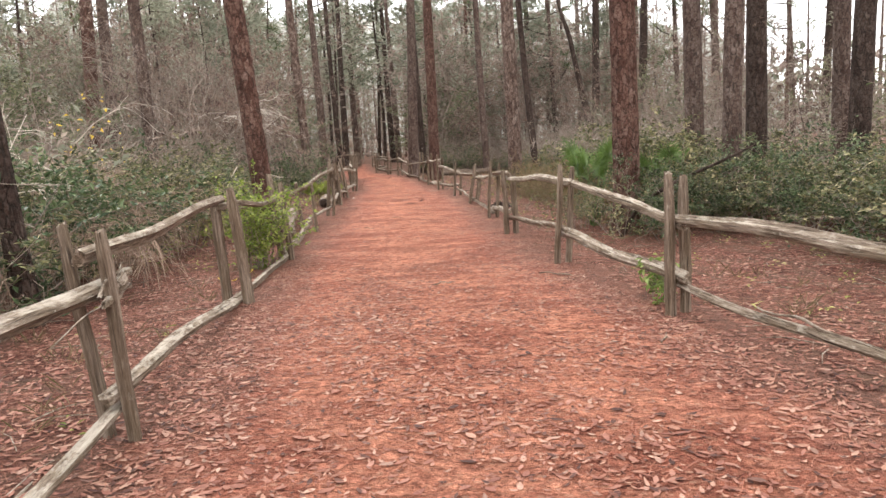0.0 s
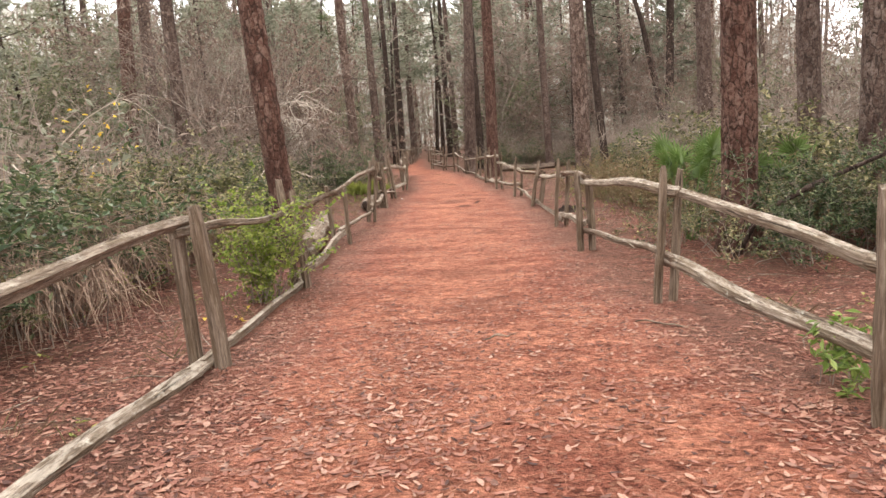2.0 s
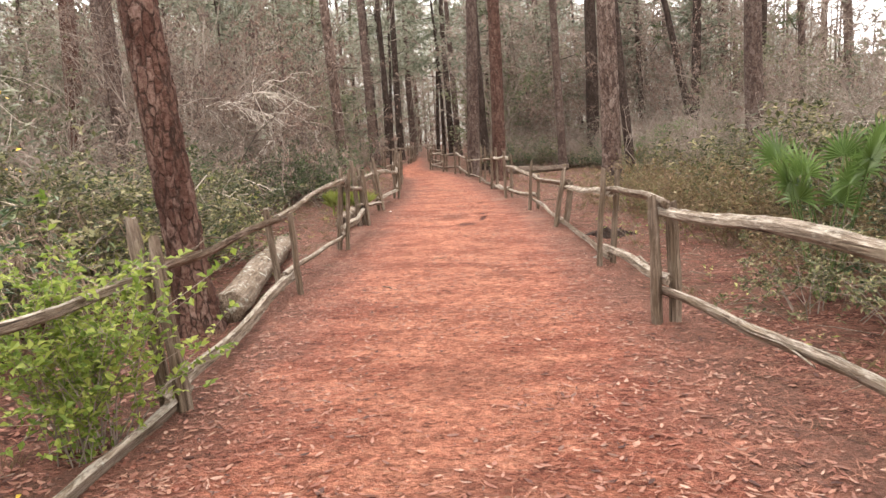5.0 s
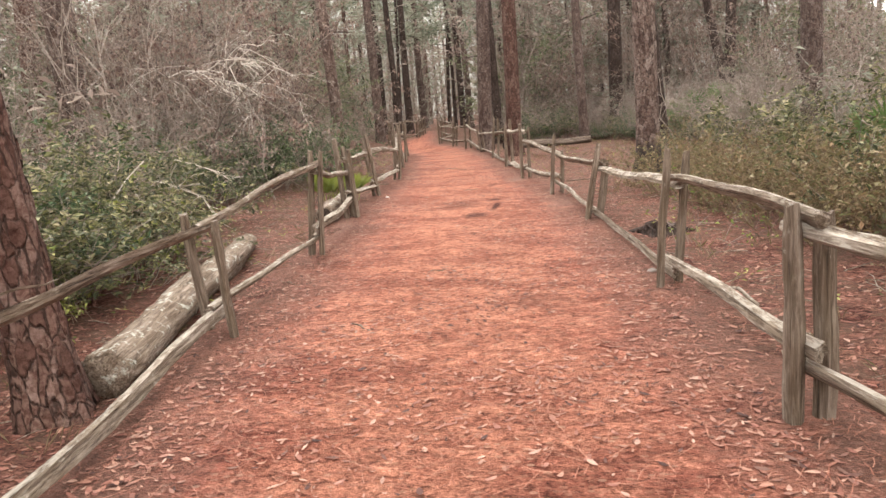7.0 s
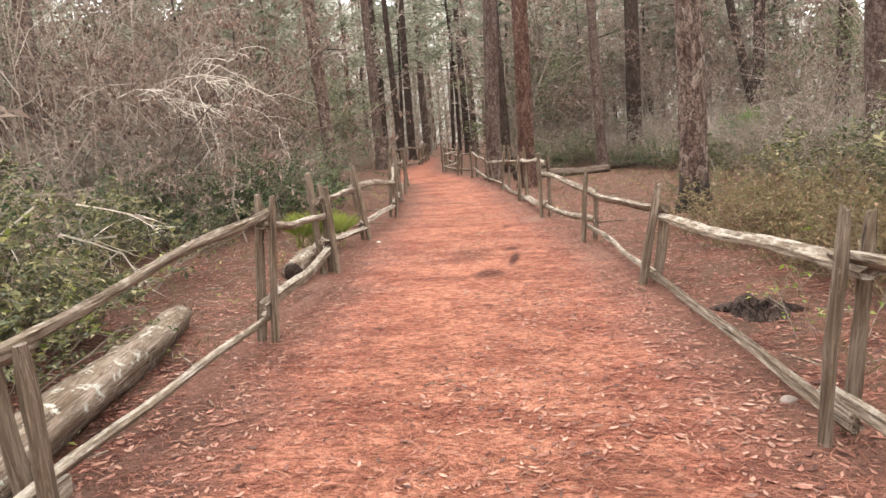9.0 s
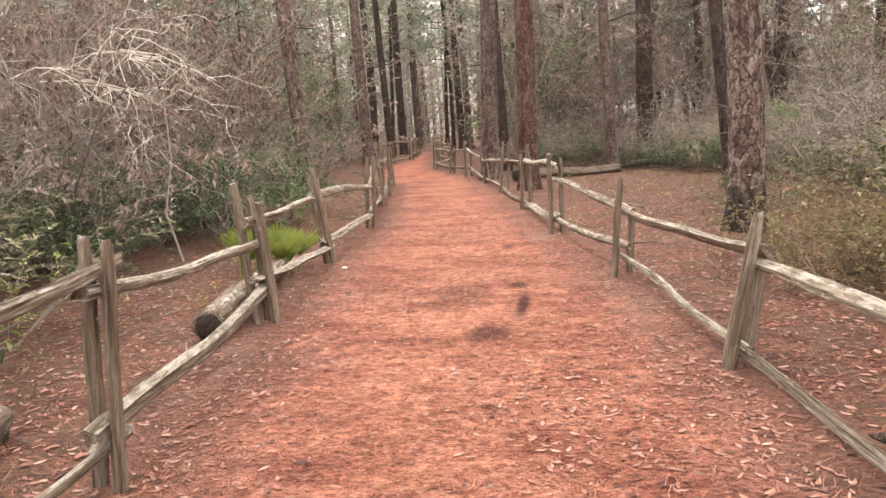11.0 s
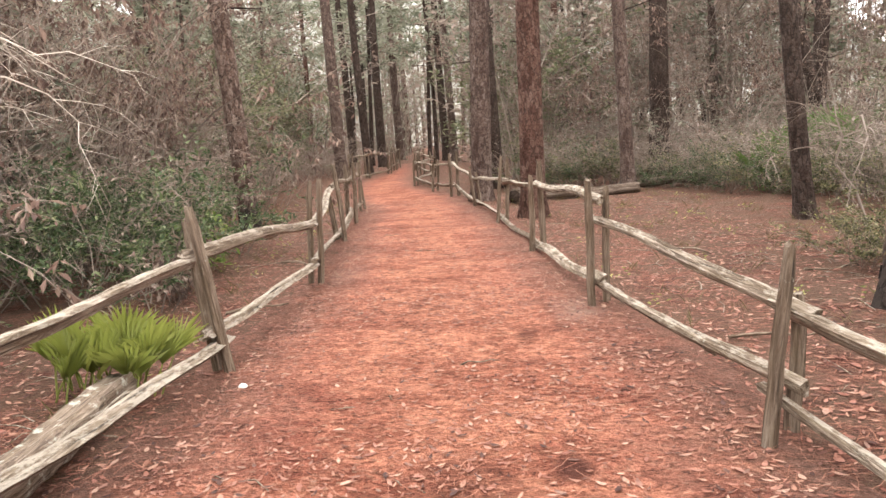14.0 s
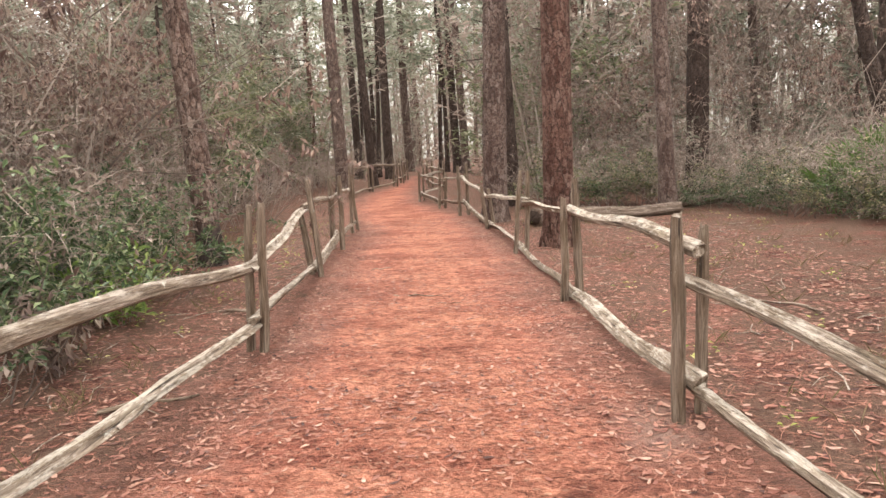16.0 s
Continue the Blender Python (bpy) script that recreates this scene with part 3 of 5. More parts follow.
fr = Fence("old grey split-rail fence with paired leaning posts and cracked rails", 1, 9)
fr.pair(4.05, 1.9, 0.02, 1.15, 1.15, 0.10, None, (0.82, 0.24))
fr.pair(3.31, 4.6, -0.02, 1.19, 1.16, 0.10, (0.81, 0.26), (0.80, 0.33), 0.15, 0.11)
fr.pair(2.60, 7.25, 0.07, 1.19, 1.16, 0.078, (0.98, 0.37), (0.99, 0.42), 0.15, 0.07)
fr.pair(2.06, 10.15, -0.03, 1.03, 0.98, 0.092, (0.90, 0.26), (0.98, 0.38), 0.15, 0.05)
fr.pair(1.75, 12.6, 0.08, 1.12, 1.08, 0.062, (0.86, 0.21), (0.84, 0.15), 0.17, 0.16)
fr.pair(1.25, 16.1, 0.19, 0.96, 0.72, 0.10, (0.62, 0.08), (0.72, 0.11), 0.18, 0.3, 0.12)
fr.pair(0.74, 18.75, 0.09, 0.99, 0.70, 0.075, (0.64, 0.2), (0.64, 0.29), 0.18, 0.2, 0.03)
fr.pair(0.08, 21.6, 0.0, 1.13, 1.05, 0.068, (0.76, 0.2), (0.96, 0.24), 0.14, 0.15, 0.02)
fr.pair(-0.52, 24.6, 0.02, 1.02, 1.18, 0.075, (0.88, 0.08), (0.85, 0.10), 0.16, 0.2, -0.02)
fr.pair(-1.19, 27.7, 0.11, 1.17, 1.16, 0.065, (0.70, 0.09), (0.76, 0.10), 0.15, 0.2, 0.05)
fr.pair(-1.90, 30.8, -0.09, 0.80, 0.76, 0.075, (0.61, 0.07), (0.61, 0.08), 0.1, 0.2)
fr.pair(-2.83, 33.6, 0.0, 1.14, 1.18, 0.085, (0.86, 0.32), (0.82, 0.28), 0.18, 0.15)
fr.pair(-3.65, 35.6, 0.06, 0.85, 0.92, 0.075, (0.76, 0.19), (0.72, 0.19), 0.12, 0.15)
fr.pair(-4.72, 38.3, 0.03, 0.90, 1.02, 0.08, (0.78, 0.26), (0.75, 0.2), 0.05, 0.4)
fr.pair(-4.95, 43.2, 0.0, 1.0, 1.1, 0.09, (0.7, 0.2), (0.8, 0.2), 0.15, 0.2)
fr.pair(-5.9, 46.0, 0.0, 1.1, 1.1, 0.09, (0.8, 0.2), (0.9, 0.2), 0.15, 0.2)
fr.pair(-6.8, 49.5, 0.0, 1.1, 1.1, 0.09, (0.9, 0.2), None, 0.15, 0.2)


# ---------------------------------------------------------------- trees
def trunk_geo(dia, height, rng, sides=14, steps=26, sway=0.25):
    g = Geo()
    px, py = rng.uniform(0, 6), rng.uniform(0, 6)
    zs = [height * (i / steps) ** 1.6 for i in range(steps + 1)]
    ring = [rng.uniform(0.95, 1.05) for _ in range(sides)]
    for z in zs:
        u = z / height
        r = dia / 2 * (1 - 0.78 * u ** 1.2) * (1 + 0.38 * math.exp(-z / 0.22))
        cx = sway * (math.sin(px + u * 3.0) - math.sin(px))
        cy = sway * (math.sin(py + u * 3.4) - math.sin(py))
        for k in range(sides):
            w = 2 * math.pi * k / sides
            lobe = 1 + 0.16 * math.exp(-z / 0.25) * math.sin(w * 4 + px)
            q = r * ring[k] * lobe * (1 + 0.05 * noise.noise((k * 0.9, z * 1.7, px)))
            g.v.append((cx + q * math.cos(w), cy + q * math.sin(w), z - 0.12 if z == 0 else z))
    for i in range(steps):
        for k in range(sides):
            k2 = (k + 1) % sides
            g.f.append((i * sides + k, i * sides + k2, (i + 1) * sides + k2, (i + 1) * sides + k))
    axis = lambda z: Vector((sway * (math.sin(px + z / height * 3.0) - math.sin(px)), sway * (math.sin(py + z / height * 3.4) - math.sin(py)), z))
    radius = lambda z: dia / 2 * (1 - 0.78 * (z / height) ** 1.2) * (1 + 0.38 * math.exp(-z / 0.22))
    return g, axis, radius


def bark_plates(axis, radius, rng, top):
    """Loose plates of bark standing proud of the trunk."""
    g = Geo()
    z = 0.10
    while z < top:
        h = rng.uniform(0.11, 0.26)
        r = radius(z)
        count = max(6, int(2 * math.pi * r / 0.075))
        off = rng.uniform(0, 6)
        for k in range(count):
            if rng.random() < 0.45:
                continue
            w0 = off + 2 * math.pi * (k + rng.uniform(-0.15, 0.15)) / count
            dw = math.pi / count * rng.uniform(0.6, 0.92)
            zc = z + rng.uniform(-0.09, 0.09)
            hh = h * rng.uniform(0.6, 1.0) / 2
            lift = rng.uniform(0.004, 0.012)
            b = len(g.v)
            for dz, wf, lf in ((-hh, 0.5, 0.0), (-hh * 0.5, 1.0, 1.0), (hh * 0.6, 0.9, 1.0), (hh, 0.5, 0.15)):
                for s in (-1, 1):
                    ww = w0 + s * dw * wf * rng.uniform(0.85, 1.1)
                    rr = radius(max(0, zc + dz)) + lift * lf - 0.004
                    c = axis(max(0, zc + dz))
                    g.v.append((c.x + rr * math.cos(ww), c.y + rr * math.sin(ww), zc + dz))
            g.f += [(b, b + 1, b + 3, b + 2), (b + 2, b + 3, b + 5, b + 4), (b + 4, b + 5, b + 7, b + 6)]
            # side walls down to the trunk
            for i0, i1 in ((2, 4), (3, 5)):
                p, q = g.v[b + i0], g.v[b + i1]
                c0, c1 = axis(max(0, p[2])), axis(max(0, q[2]))
                e = len(g.v)
                g.v.append((c0.x + (p[0] - c0.x) * 0.93, c0.y + (p[1] - c0.y) * 0.93, p[2]))
                g.v.append((c1.x + (q[0] - c1.x) * 0.93, c1.y + (q[1] - c1.y) * 0.93, q[2]))
                g.f.append((b + i0, b + i1, e + 1, e))
        z += h * 0.86
    return g


def crown_geo(axis, height, rng, clumps=70, low=0.55):
    """Limbs and needle tufts of a pine's top."""
    limbs, tufts = Geo(), Geo()
    for i in range(15):
        z = height * (low + (0.98 - low) * (i / 14.0) ** 0.8)
        a = rng.uniform(0, 6.28)
        L = rng.uniform(1.6, 3.4) * (1.15 - 0.7 * (z / height - low) / (1 - low))
        p0 = axis(z)
        pts = [p0 + Vector((math.cos(a) * L * u, math.sin(a) * L * u, 0.5 * L * u * u)) for u in (0, 0.4, 0.75, 1.0)]
        limbs.tube(pts, [0.05, 0.035, 0.022, 0.008], 4)
        for _ in range(clumps // 15):
            u = rng.uniform(0.45, 1.05)
            c = p0 + Vector((math.cos(a) * L * u, math.sin(a) * L * u, 0.5 * L * u * u)) + Vector((rng.gauss(0, 0.3), rng.gauss(0, 0.3), rng.gauss(0, 0.2)))
            for _ in range(13):
                d = Vector((rng.gauss(0, 1), rng.gauss(0, 1), rng.gauss(0.3, 0.8))).normalized()
                tufts.leaf(c, d, (rng.gauss(0, 1), rng.gauss(0, 1), 0.3), rng.uniform(0.35, 0.65), 0.045, 0.1)
    return limbs, tufts


PINES = "pines of the wood"


def pine(x, y, dia, mat, seed, label, height=21.0, lean=(0, 0), plates=0.0, stubs=3, low=0.55):
    rng = random.Random(seed)
    t = thing("pine_tree", at(x, y, 0, 0, 1, lean), label, "pine tree", PINES)
    g, axis, radius = trunk_geo(dia, height, rng, 16 if plates else 11, 30 if plates else 18)
    trunk = part("trunk", g, mat, t)
    if plates:
        tagged(part("bark", bark_plates(axis, radius, rng, plates), mat, trunk, "loose flaking bark plates", smooth=False), kind="stuff")
    limbs, tufts = crown_geo(axis, height, rng, 45 if low > 0.5 else 90, low)
    for _ in range(stubs):
        z = rng.uniform(2.5, height * 0.5)
        a = rng.uniform(0, 6.28)
        p = axis(z)
        limbs.tube([p, p + Vector((math.cos(a), math.sin(a), rng.uniform(-0.2, 0.3))) * rng.uniform(0.3, 0.9)], [0.022, 0.008], 4)
    tagged(part("limbwork", limbs, M_BARK_DARK, t), kind="stuff")
    tagged(part("crown", tufts, M_PINE, t, smooth=False), kind="stuff")
    return t


pine(3.94, 9.85, 0.40, M_BARK, 11, "large red-barked pine beside palmettos, flaking plates", 24, (0.0, 0.01), plates=5.0)
pine(-1.88, 10.2, 0.34, M_BARK, 12, "red-barked pine leaning slightly beside the fence", 22, (0.0, -0.035), plates=4.6)
pine(2.6, 21.3, 0.445, M_BARK_CHAR, 13, "tall pine with pale flaking bark and a blackened foot", 24, (0, -0.01), plates=4.6)
pine(-0.58, 28.5, 0.45, M_BARK, 14, "red-brown pine standing beside the fence", 23, (0, -0.01), plates=5.0)
pine(-1.9, 32.3, 0.50, M_BARK_GREY, 15, "grey-barked pine beside the end of a log", 23, (0, 0.0), plates=5.0)
pine(-5.72, 27.5, 0.38, M_BARK_CHAR, 16, "grey pine with blackened foot behind evergreen shrubs", 21, (0, 0.0))
pine(1.6, 32.6, 0.34, M_BARK_GREY, 17, "slim grey pine behind a fallen log", 20)
pine(3.0, 37.3, 0.60, M_BARK_DARK, 18, "stout dark pine behind a fallen log", 24)
pine(3.62, 26.8, 0.29, M_BARK_DARK, 19, "dark vine-hung pine leaning over the open floor", 19, (0, -0.075))
pine(-8.0, 18.8, 0.38, M_BARK_GREY, 21, "grey slender pine rising from the thicket", 22, (0, -0.02))
pine(-12.7, 25.2, 0.46, M_BARK_GREY, 22, "grey pine rising from the thicket", 22, (0, -0.01))
pine(-12.0, 22.6, 0.52, M_BARK, 23, "red-brown pine rising from the thicket", 22)
pine(6.3, 14.5, 0.40, M_BARK_GREY, 25, "grey pine among dark shrubs", 22, (0, 0.01))
pine(6.1, 11.6, 0.34, M_BARK_GREY, 26, "slender grey pine among dark shrubs", 22)
pine(6.9, 12.6, 0.40, M_BARK_DARK, 27, "dark pine among dense shrubs", 22)
pine(8.44, 12.0, 0.40, M_BARK_DARK, 28, "dark pine on the open edge of the wood", 22)
pine(9.1, 14.0, 0.34, M_BARK_GREY, 29, "grey pine on the open edge of the wood", 22)
pine(6.6, 24.5, 0.50, M_BARK_GREY, 30, "grey pine rising behind palmettos", 23)
pine(9.2, 34.2, 0.45, M_BARK_DARK, 31, "dark pine far back in the wood", 23)
pine(7.4, 37.3, 0.45, M_BARK_DARK, 32, "dark pine far back in the wood", 23)
pine(-1.75, 36.0, 0.36, M_BARK_DARK, 34, "dark pine beside the fence", 22)
pine(-9.3, 45.3, 0.54, M_BARK_GREY, 36, "grey pine near the bend of the path", 23)
pine(-10.2, 57.0, 0.55, M_BARK_DARK, 37, "dark pine at the end of the path", 24)
pine(-11.6, 69.0, 0.65, M_BARK_GREY, 38, "stout grey pine at the end of the path", 24)
pine(-12.6, 59.0, 0.50, M_BARK_DARK, 39, "dark pine at the end of the path", 24)
pine(-7.0, 62.0, 0.55, M_BARK_DARK, 40, "dark pine at the end of the path", 24)
pine(-6.2, 60.0, 0.50, M_BARK_GREY, 41, "grey pine at the end of the path", 24)
pine(-2.6, 5.0, 0.22, M_BARK_DARK, 45, "thin dark tree at the thicket's edge", 14)


def leaning_snag():
    rng = random.Random(5)
    t = thing("dead_tree", at(7.6, 36.5), "thin dark dead tree leaning over the brush", "dead tree")
    g = Geo()
    g.tube([Vector((0, 0, -0.1)), Vector((-0.45, 0, 1.7)), Vector((-1.0, 0, 4.0)), Vector((-1.5, 0, 6.5)), Vector((-2.6, 0, 10.0))], [0.22, 0.19, 0.16, 0.12, 0.04], 8, True, 0.1, rng)
    part("trunk", g, M_BARK_DARK, t)


leaning_snag()

# the wood behind: four pines copied at seeded places
FAR_MASTERS = [pine(-18 + 9 * i, 46 + 3 * i, 0.40, (M_BARK_GREY, M_BARK_DARK, M_BARK, M_BARK_GREY)[i], 60 + i,
                    ("grey pine in the wood behind", "dark pine in the wood behind", "red-brown pine in the wood behind", "pale grey pine in the wood behind")[i], 21 + i, stubs=4, low=(0.30, 0.55, 0.36, 0.24)[i]) for i in range(4)]
wood_rng = random.Random(77)
placed = [(t.matrix_basis.translation.x, t.matrix_basis.translation.y) for t in bpy.data.objects if t.name.startswith("pine_tree")]


def clear_of_path(x, y, gap):
    return not (-8 < y < 62 and left_x(y) - gap < x < right_x(y) + gap)


tries = 0
count = 0
while count < 105 and tries < 6000:
    tries += 1
    y = wood_rng.uniform(-14, 96)
    x = wood_rng.uniform(-48, 48) + (-6 if y > 40 else 0)
    near = 7.5 if y < 34 else 3.0
    if not clear_of_path(x, y, near + (3 if y < 24 and x < 0 else 0)) or any((x - a) ** 2 + (y - b) ** 2 < 5.0 for a, b in placed):
        continue
    if y < 34 and 0 < x < 9:
        continue
    placed.append((x, y))
    copy_thing(FAR_MASTERS[count % 4], at(x, y, 0, wood_rng.uniform(0, 6.28), wood_rng.uniform(0.75, 1.3), (wood_rng.gauss(0, 0.015), wood_rng.gauss(0, 0.02))))
    count += 1


# ---------------------------------------------------------------- shrubs and brush
def branching(g, leaves, p, d, length, radius, depth, rng, leaf, droop=0.0):
    """A twig with side twigs; leaves along the finest ones."""
    d = d.normalized()
    pts, seg = [p], 3 if depth else 1 if leaf else 2
    for i in range(seg):
        d = (d + Vector((rng.gauss(0, 0.22), rng.gauss(0, 0.22), rng.gauss(0, 0.16) - droop))).normalized()
        pts.append(pts[-1] + d * length / seg)
    g.tube(pts, [radius * (1 - 0.75 * i / seg) for i in range(seg + 1)], 3)
    if depth:
        for _ in range(rng.choice((3, 4, 5))):
            u = rng.uniform(0.25, 1.0) * seg
            i = min(int(u), seg - 1)
            q = pts[i].lerp(pts[i + 1], u - i)
            e = d + Vector((rng.gauss(0, 0.8), rng.gauss(0, 0.8), rng.gauss(0.1, 0.5)))
            branching(g, leaves, q, e, length * rng.uniform(0.35, 0.6), radius * 0.5, depth - 1, rng, leaf, droop)
    if leaf and depth <= leaf.get("on", 0):
        for _ in range(leaf["n"]):
            u = rng.random() * seg
            i = min(int(u), seg - 1)
            q = pts[i].lerp(pts[i + 1], u - i)
            e = Vector((rng.gauss(0, 1), rng.gauss(0, 1), rng.gauss(leaf.get("up", 0.0), 0.5)))
            s = rng.uniform(0.6, 1.2)
            leaves.leaf(q, e, (rng.gauss(0, 0.4), rng.gauss(0, 0.4), 1), leaf["l"] * s, leaf["w"] * s)


def shrub(name, x, y, seed, stems, height, spread, twig_mat, leaf_mat, leaf, label, category, radius=0.009, droop=0.03, depth=2, group="", base=0.3):
    rng = random.Random(seed)
    t = thing(name, at(x, y), label, category, group)
    g, lv = Geo(), Geo()
    for _ in range(stems):
        a, r = rng.uniform(0, 6.28), rng.random() ** 0.5
        p = Vector((math.cos(a) * r * base, math.sin(a) * r * base, -0.08))
        d = Vector((math.cos(a) * spread * r, math.sin(a) * spread * r, 1.0))
        branching(g, lv, p, d, height * rng.uniform(0.65, 1.1), radius * rng.uniform(0.7, 1.3), depth, rng, leaf, droop)
    tagged(part("twig_mass", g, twig_mat, t, smooth=False), kind="stuff")
    if lv.f:
        tagged(part("foliage", lv, leaf_mat, t, smooth=False), kind="stuff")
    return t


def young_pine(x, y, seed, height, low, label):
    """A midstorey pine: a thin stem, upswept limbs and thick needle brushes from low down."""
    rng = random.Random(seed)
    t = thing("young_pine", at(x, y), label, "pine tree", "young pines under the tall ones")
    g, axis, radius = trunk_geo(height * 0.016, height, rng, 8, 12, 0.2)
    part("trunk", g, M_BARK_DARK, t)
    limbs, tufts = Geo(), Geo()
    for i in range(26):
        u = (i + rng.random()) / 26
        z = height * (low + (0.97 - low) * u)
        a, L = rng.uniform(0, 6.28), (0.8 + height * 0.16 * (1 - u)) * rng.uniform(0.6, 1.1)
        p0 = axis(z)
        lift = rng.uniform(-0.1, 0.4)
        spot = lambda q: p0 + Vector((math.cos(a) * L * q, math.sin(a) * L * q, lift * L * q * q))
        limbs.tube([spot(0), spot(0.5), spot(1)], [0.022, 0.014, 0.005], 3)
        for _ in range(10):
            c = spot(rng.uniform(0.25, 1.05)) + Vector((rng.gauss(0, 0.22), rng.gauss(0, 0.22), rng.gauss(0, 0.12)))
            for _ in range(7):
                d = Vector((rng.gauss(0, 1), rng.gauss(0, 1), rng.gauss(0.1, 0.7)))
                tufts.leaf(c, d, (rng.gauss(0, 1), rng.gauss(0, 1), 0.3), rng.uniform(0.22, 0.45), 0.07, 0.1)
    tagged(part("limbwork", limbs, M_BARK_DARK, t), kind="stuff")
    tagged(part("crown", tufts, M_HAZE_GREEN, t, smooth=False), kind="stuff")
    return t


BRUSH, TALL, GREEN = "bare brush of the wood", "understorey of the wood", "evergreen shrubs"
DRYLEAF = {"n": 3, "l": 0.06, "w": 0.028, "on": 0, "up": -0.3}
HANG = {"n": 6, "l": 0.12, "w": 0.045, "on": 0, "up": -1.1}
BAYLEAF = {"n": 8, "l": 0.09, "w": 0.034, "on": 1, "up": 0.3}
OLIVELEAF = {"n": 9, "l": 0.075, "w": 0.036, "on": 1, "up": 0.2}

masters = {
    "bare": [shrub("bare_bush", -5.4 - i, 3.0 + i * 2.2, 100 + i, 10, 1.5 + 0.2 * i, 0.85, M_TWIG, M_HAZE, DRYLEAF,
                   "tangled grey leafless bush with a few dry leaves", "bush", group=BRUSH, droop=0.07, base=0.5) for i in range(4)],
    "olive": [shrub("olive_bush", -4.2 - 0.3 * i, 9.5 + i * 2.4, 120 + i, 11, 1.15 + 0.12 * i, 0.8, M_TWIG, M_OLIVE, OLIVELEAF,
                    "straggly olive-green bush mixed with dry stems", "bush", group=GREEN, droop=0.05, base=0.5) for i in range(3)],
    "bay": [shrub("evergreen_bush", -4.5 - 0.3 * i, 21.8 + i * 1.7, 130 + i, 11, 1.25 + 0.1 * i, 0.7, M_TWIG, M_BAY, BAYLEAF,
                  "dense dark green evergreen bush with glossy leaves", "bush", group=GREEN, droop=0.02, base=0.4) for i in range(3)],
    "tall": [shrub("understorey_tree", -8.0 - i, 22.0 + i * 3.1, 140 + i, 5, 4.2 + 0.4 * i, 0.42, M_TWIG, M_DRY, HANG if i % 2 == 0 else DRYLEAF,
                   "tall leafless understorey tree with hanging brown leaves" if i % 2 == 0 else "tall grey understorey tree, nearly bare", "understorey tree",
                   radius=0.022, droop=0.02, depth=3, group=TALL) for i in range(4)],
    "green": [shrub("young_evergreen", -9.5 - i, 33.0 + i * 3.1, 150 + i, 8, 4.0 + 0.5 * i, 0.42, M_TWIG, M_YOUNG, {"n": 13, "l": 0.16, "w": 0.07, "on": 1, "up": 0.1},
                    "tall young evergreen with small olive-green leaves", "understorey tree", radius=0.022, droop=0.0, depth=2, group=TALL, base=0.5) for i in range(2)],
    "grassy": [shrub("dry_scrub", 4.6 + 0.5 * i, 13.6 + 1.6 * i, 160 + i, 28, 0.85, 0.8, M_GRASS, M_SCRUB, {"n": 6, "l": 0.06, "w": 0.026, "on": 1, "up": 0.2},
                     "low rust-brown scrub with dry grassy stems", "scrub", radius=0.006, droop=0.06, depth=1, group=BRUSH, base=0.6) for i in range(2)],
    "weed": [shrub("weedy_shrub", -3.4 - 0.4 * i, 10.2 + i * 1.9, 190 + i, 12, 0.9, 0.9, M_TWIG, M_WEED, {"n": 10, "l": 0.07, "w": 0.036, "on": 1, "up": 0.3},
                   "low light green weedy shrub among dry stems", "shrub", group=GREEN, radius=0.006, droop=0.05, depth=1, base=0.6) for i in range(2)],
    "far": [shrub("background_tree", -20.0 - 4 * i, 50.0 + i * 6.0, 170 + i, 5, 7.5 + i, 0.38, M_TWIG, (M_HAZE, M_HAZE_GREEN, M_HAZE)[i], {"n": 4, "l": 0.34, "w": 0.12, "on": 1, "up": -0.2},
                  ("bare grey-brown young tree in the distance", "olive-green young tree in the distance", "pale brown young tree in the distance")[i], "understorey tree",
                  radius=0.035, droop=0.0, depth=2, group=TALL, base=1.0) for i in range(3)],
    "farbush": [shrub("background_bush", -24.0 - 4 * i, 40.0 + i * 6.0, 180 + i, 12, 2.4, 0.9, M_TWIG, (M_HAZE, M_HAZE_GREEN)[i], {"n": 4, "l": 0.20, "w": 0.08, "on": 1, "up": 0.0},
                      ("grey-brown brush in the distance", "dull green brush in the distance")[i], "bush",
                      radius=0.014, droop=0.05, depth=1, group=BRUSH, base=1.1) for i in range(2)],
}
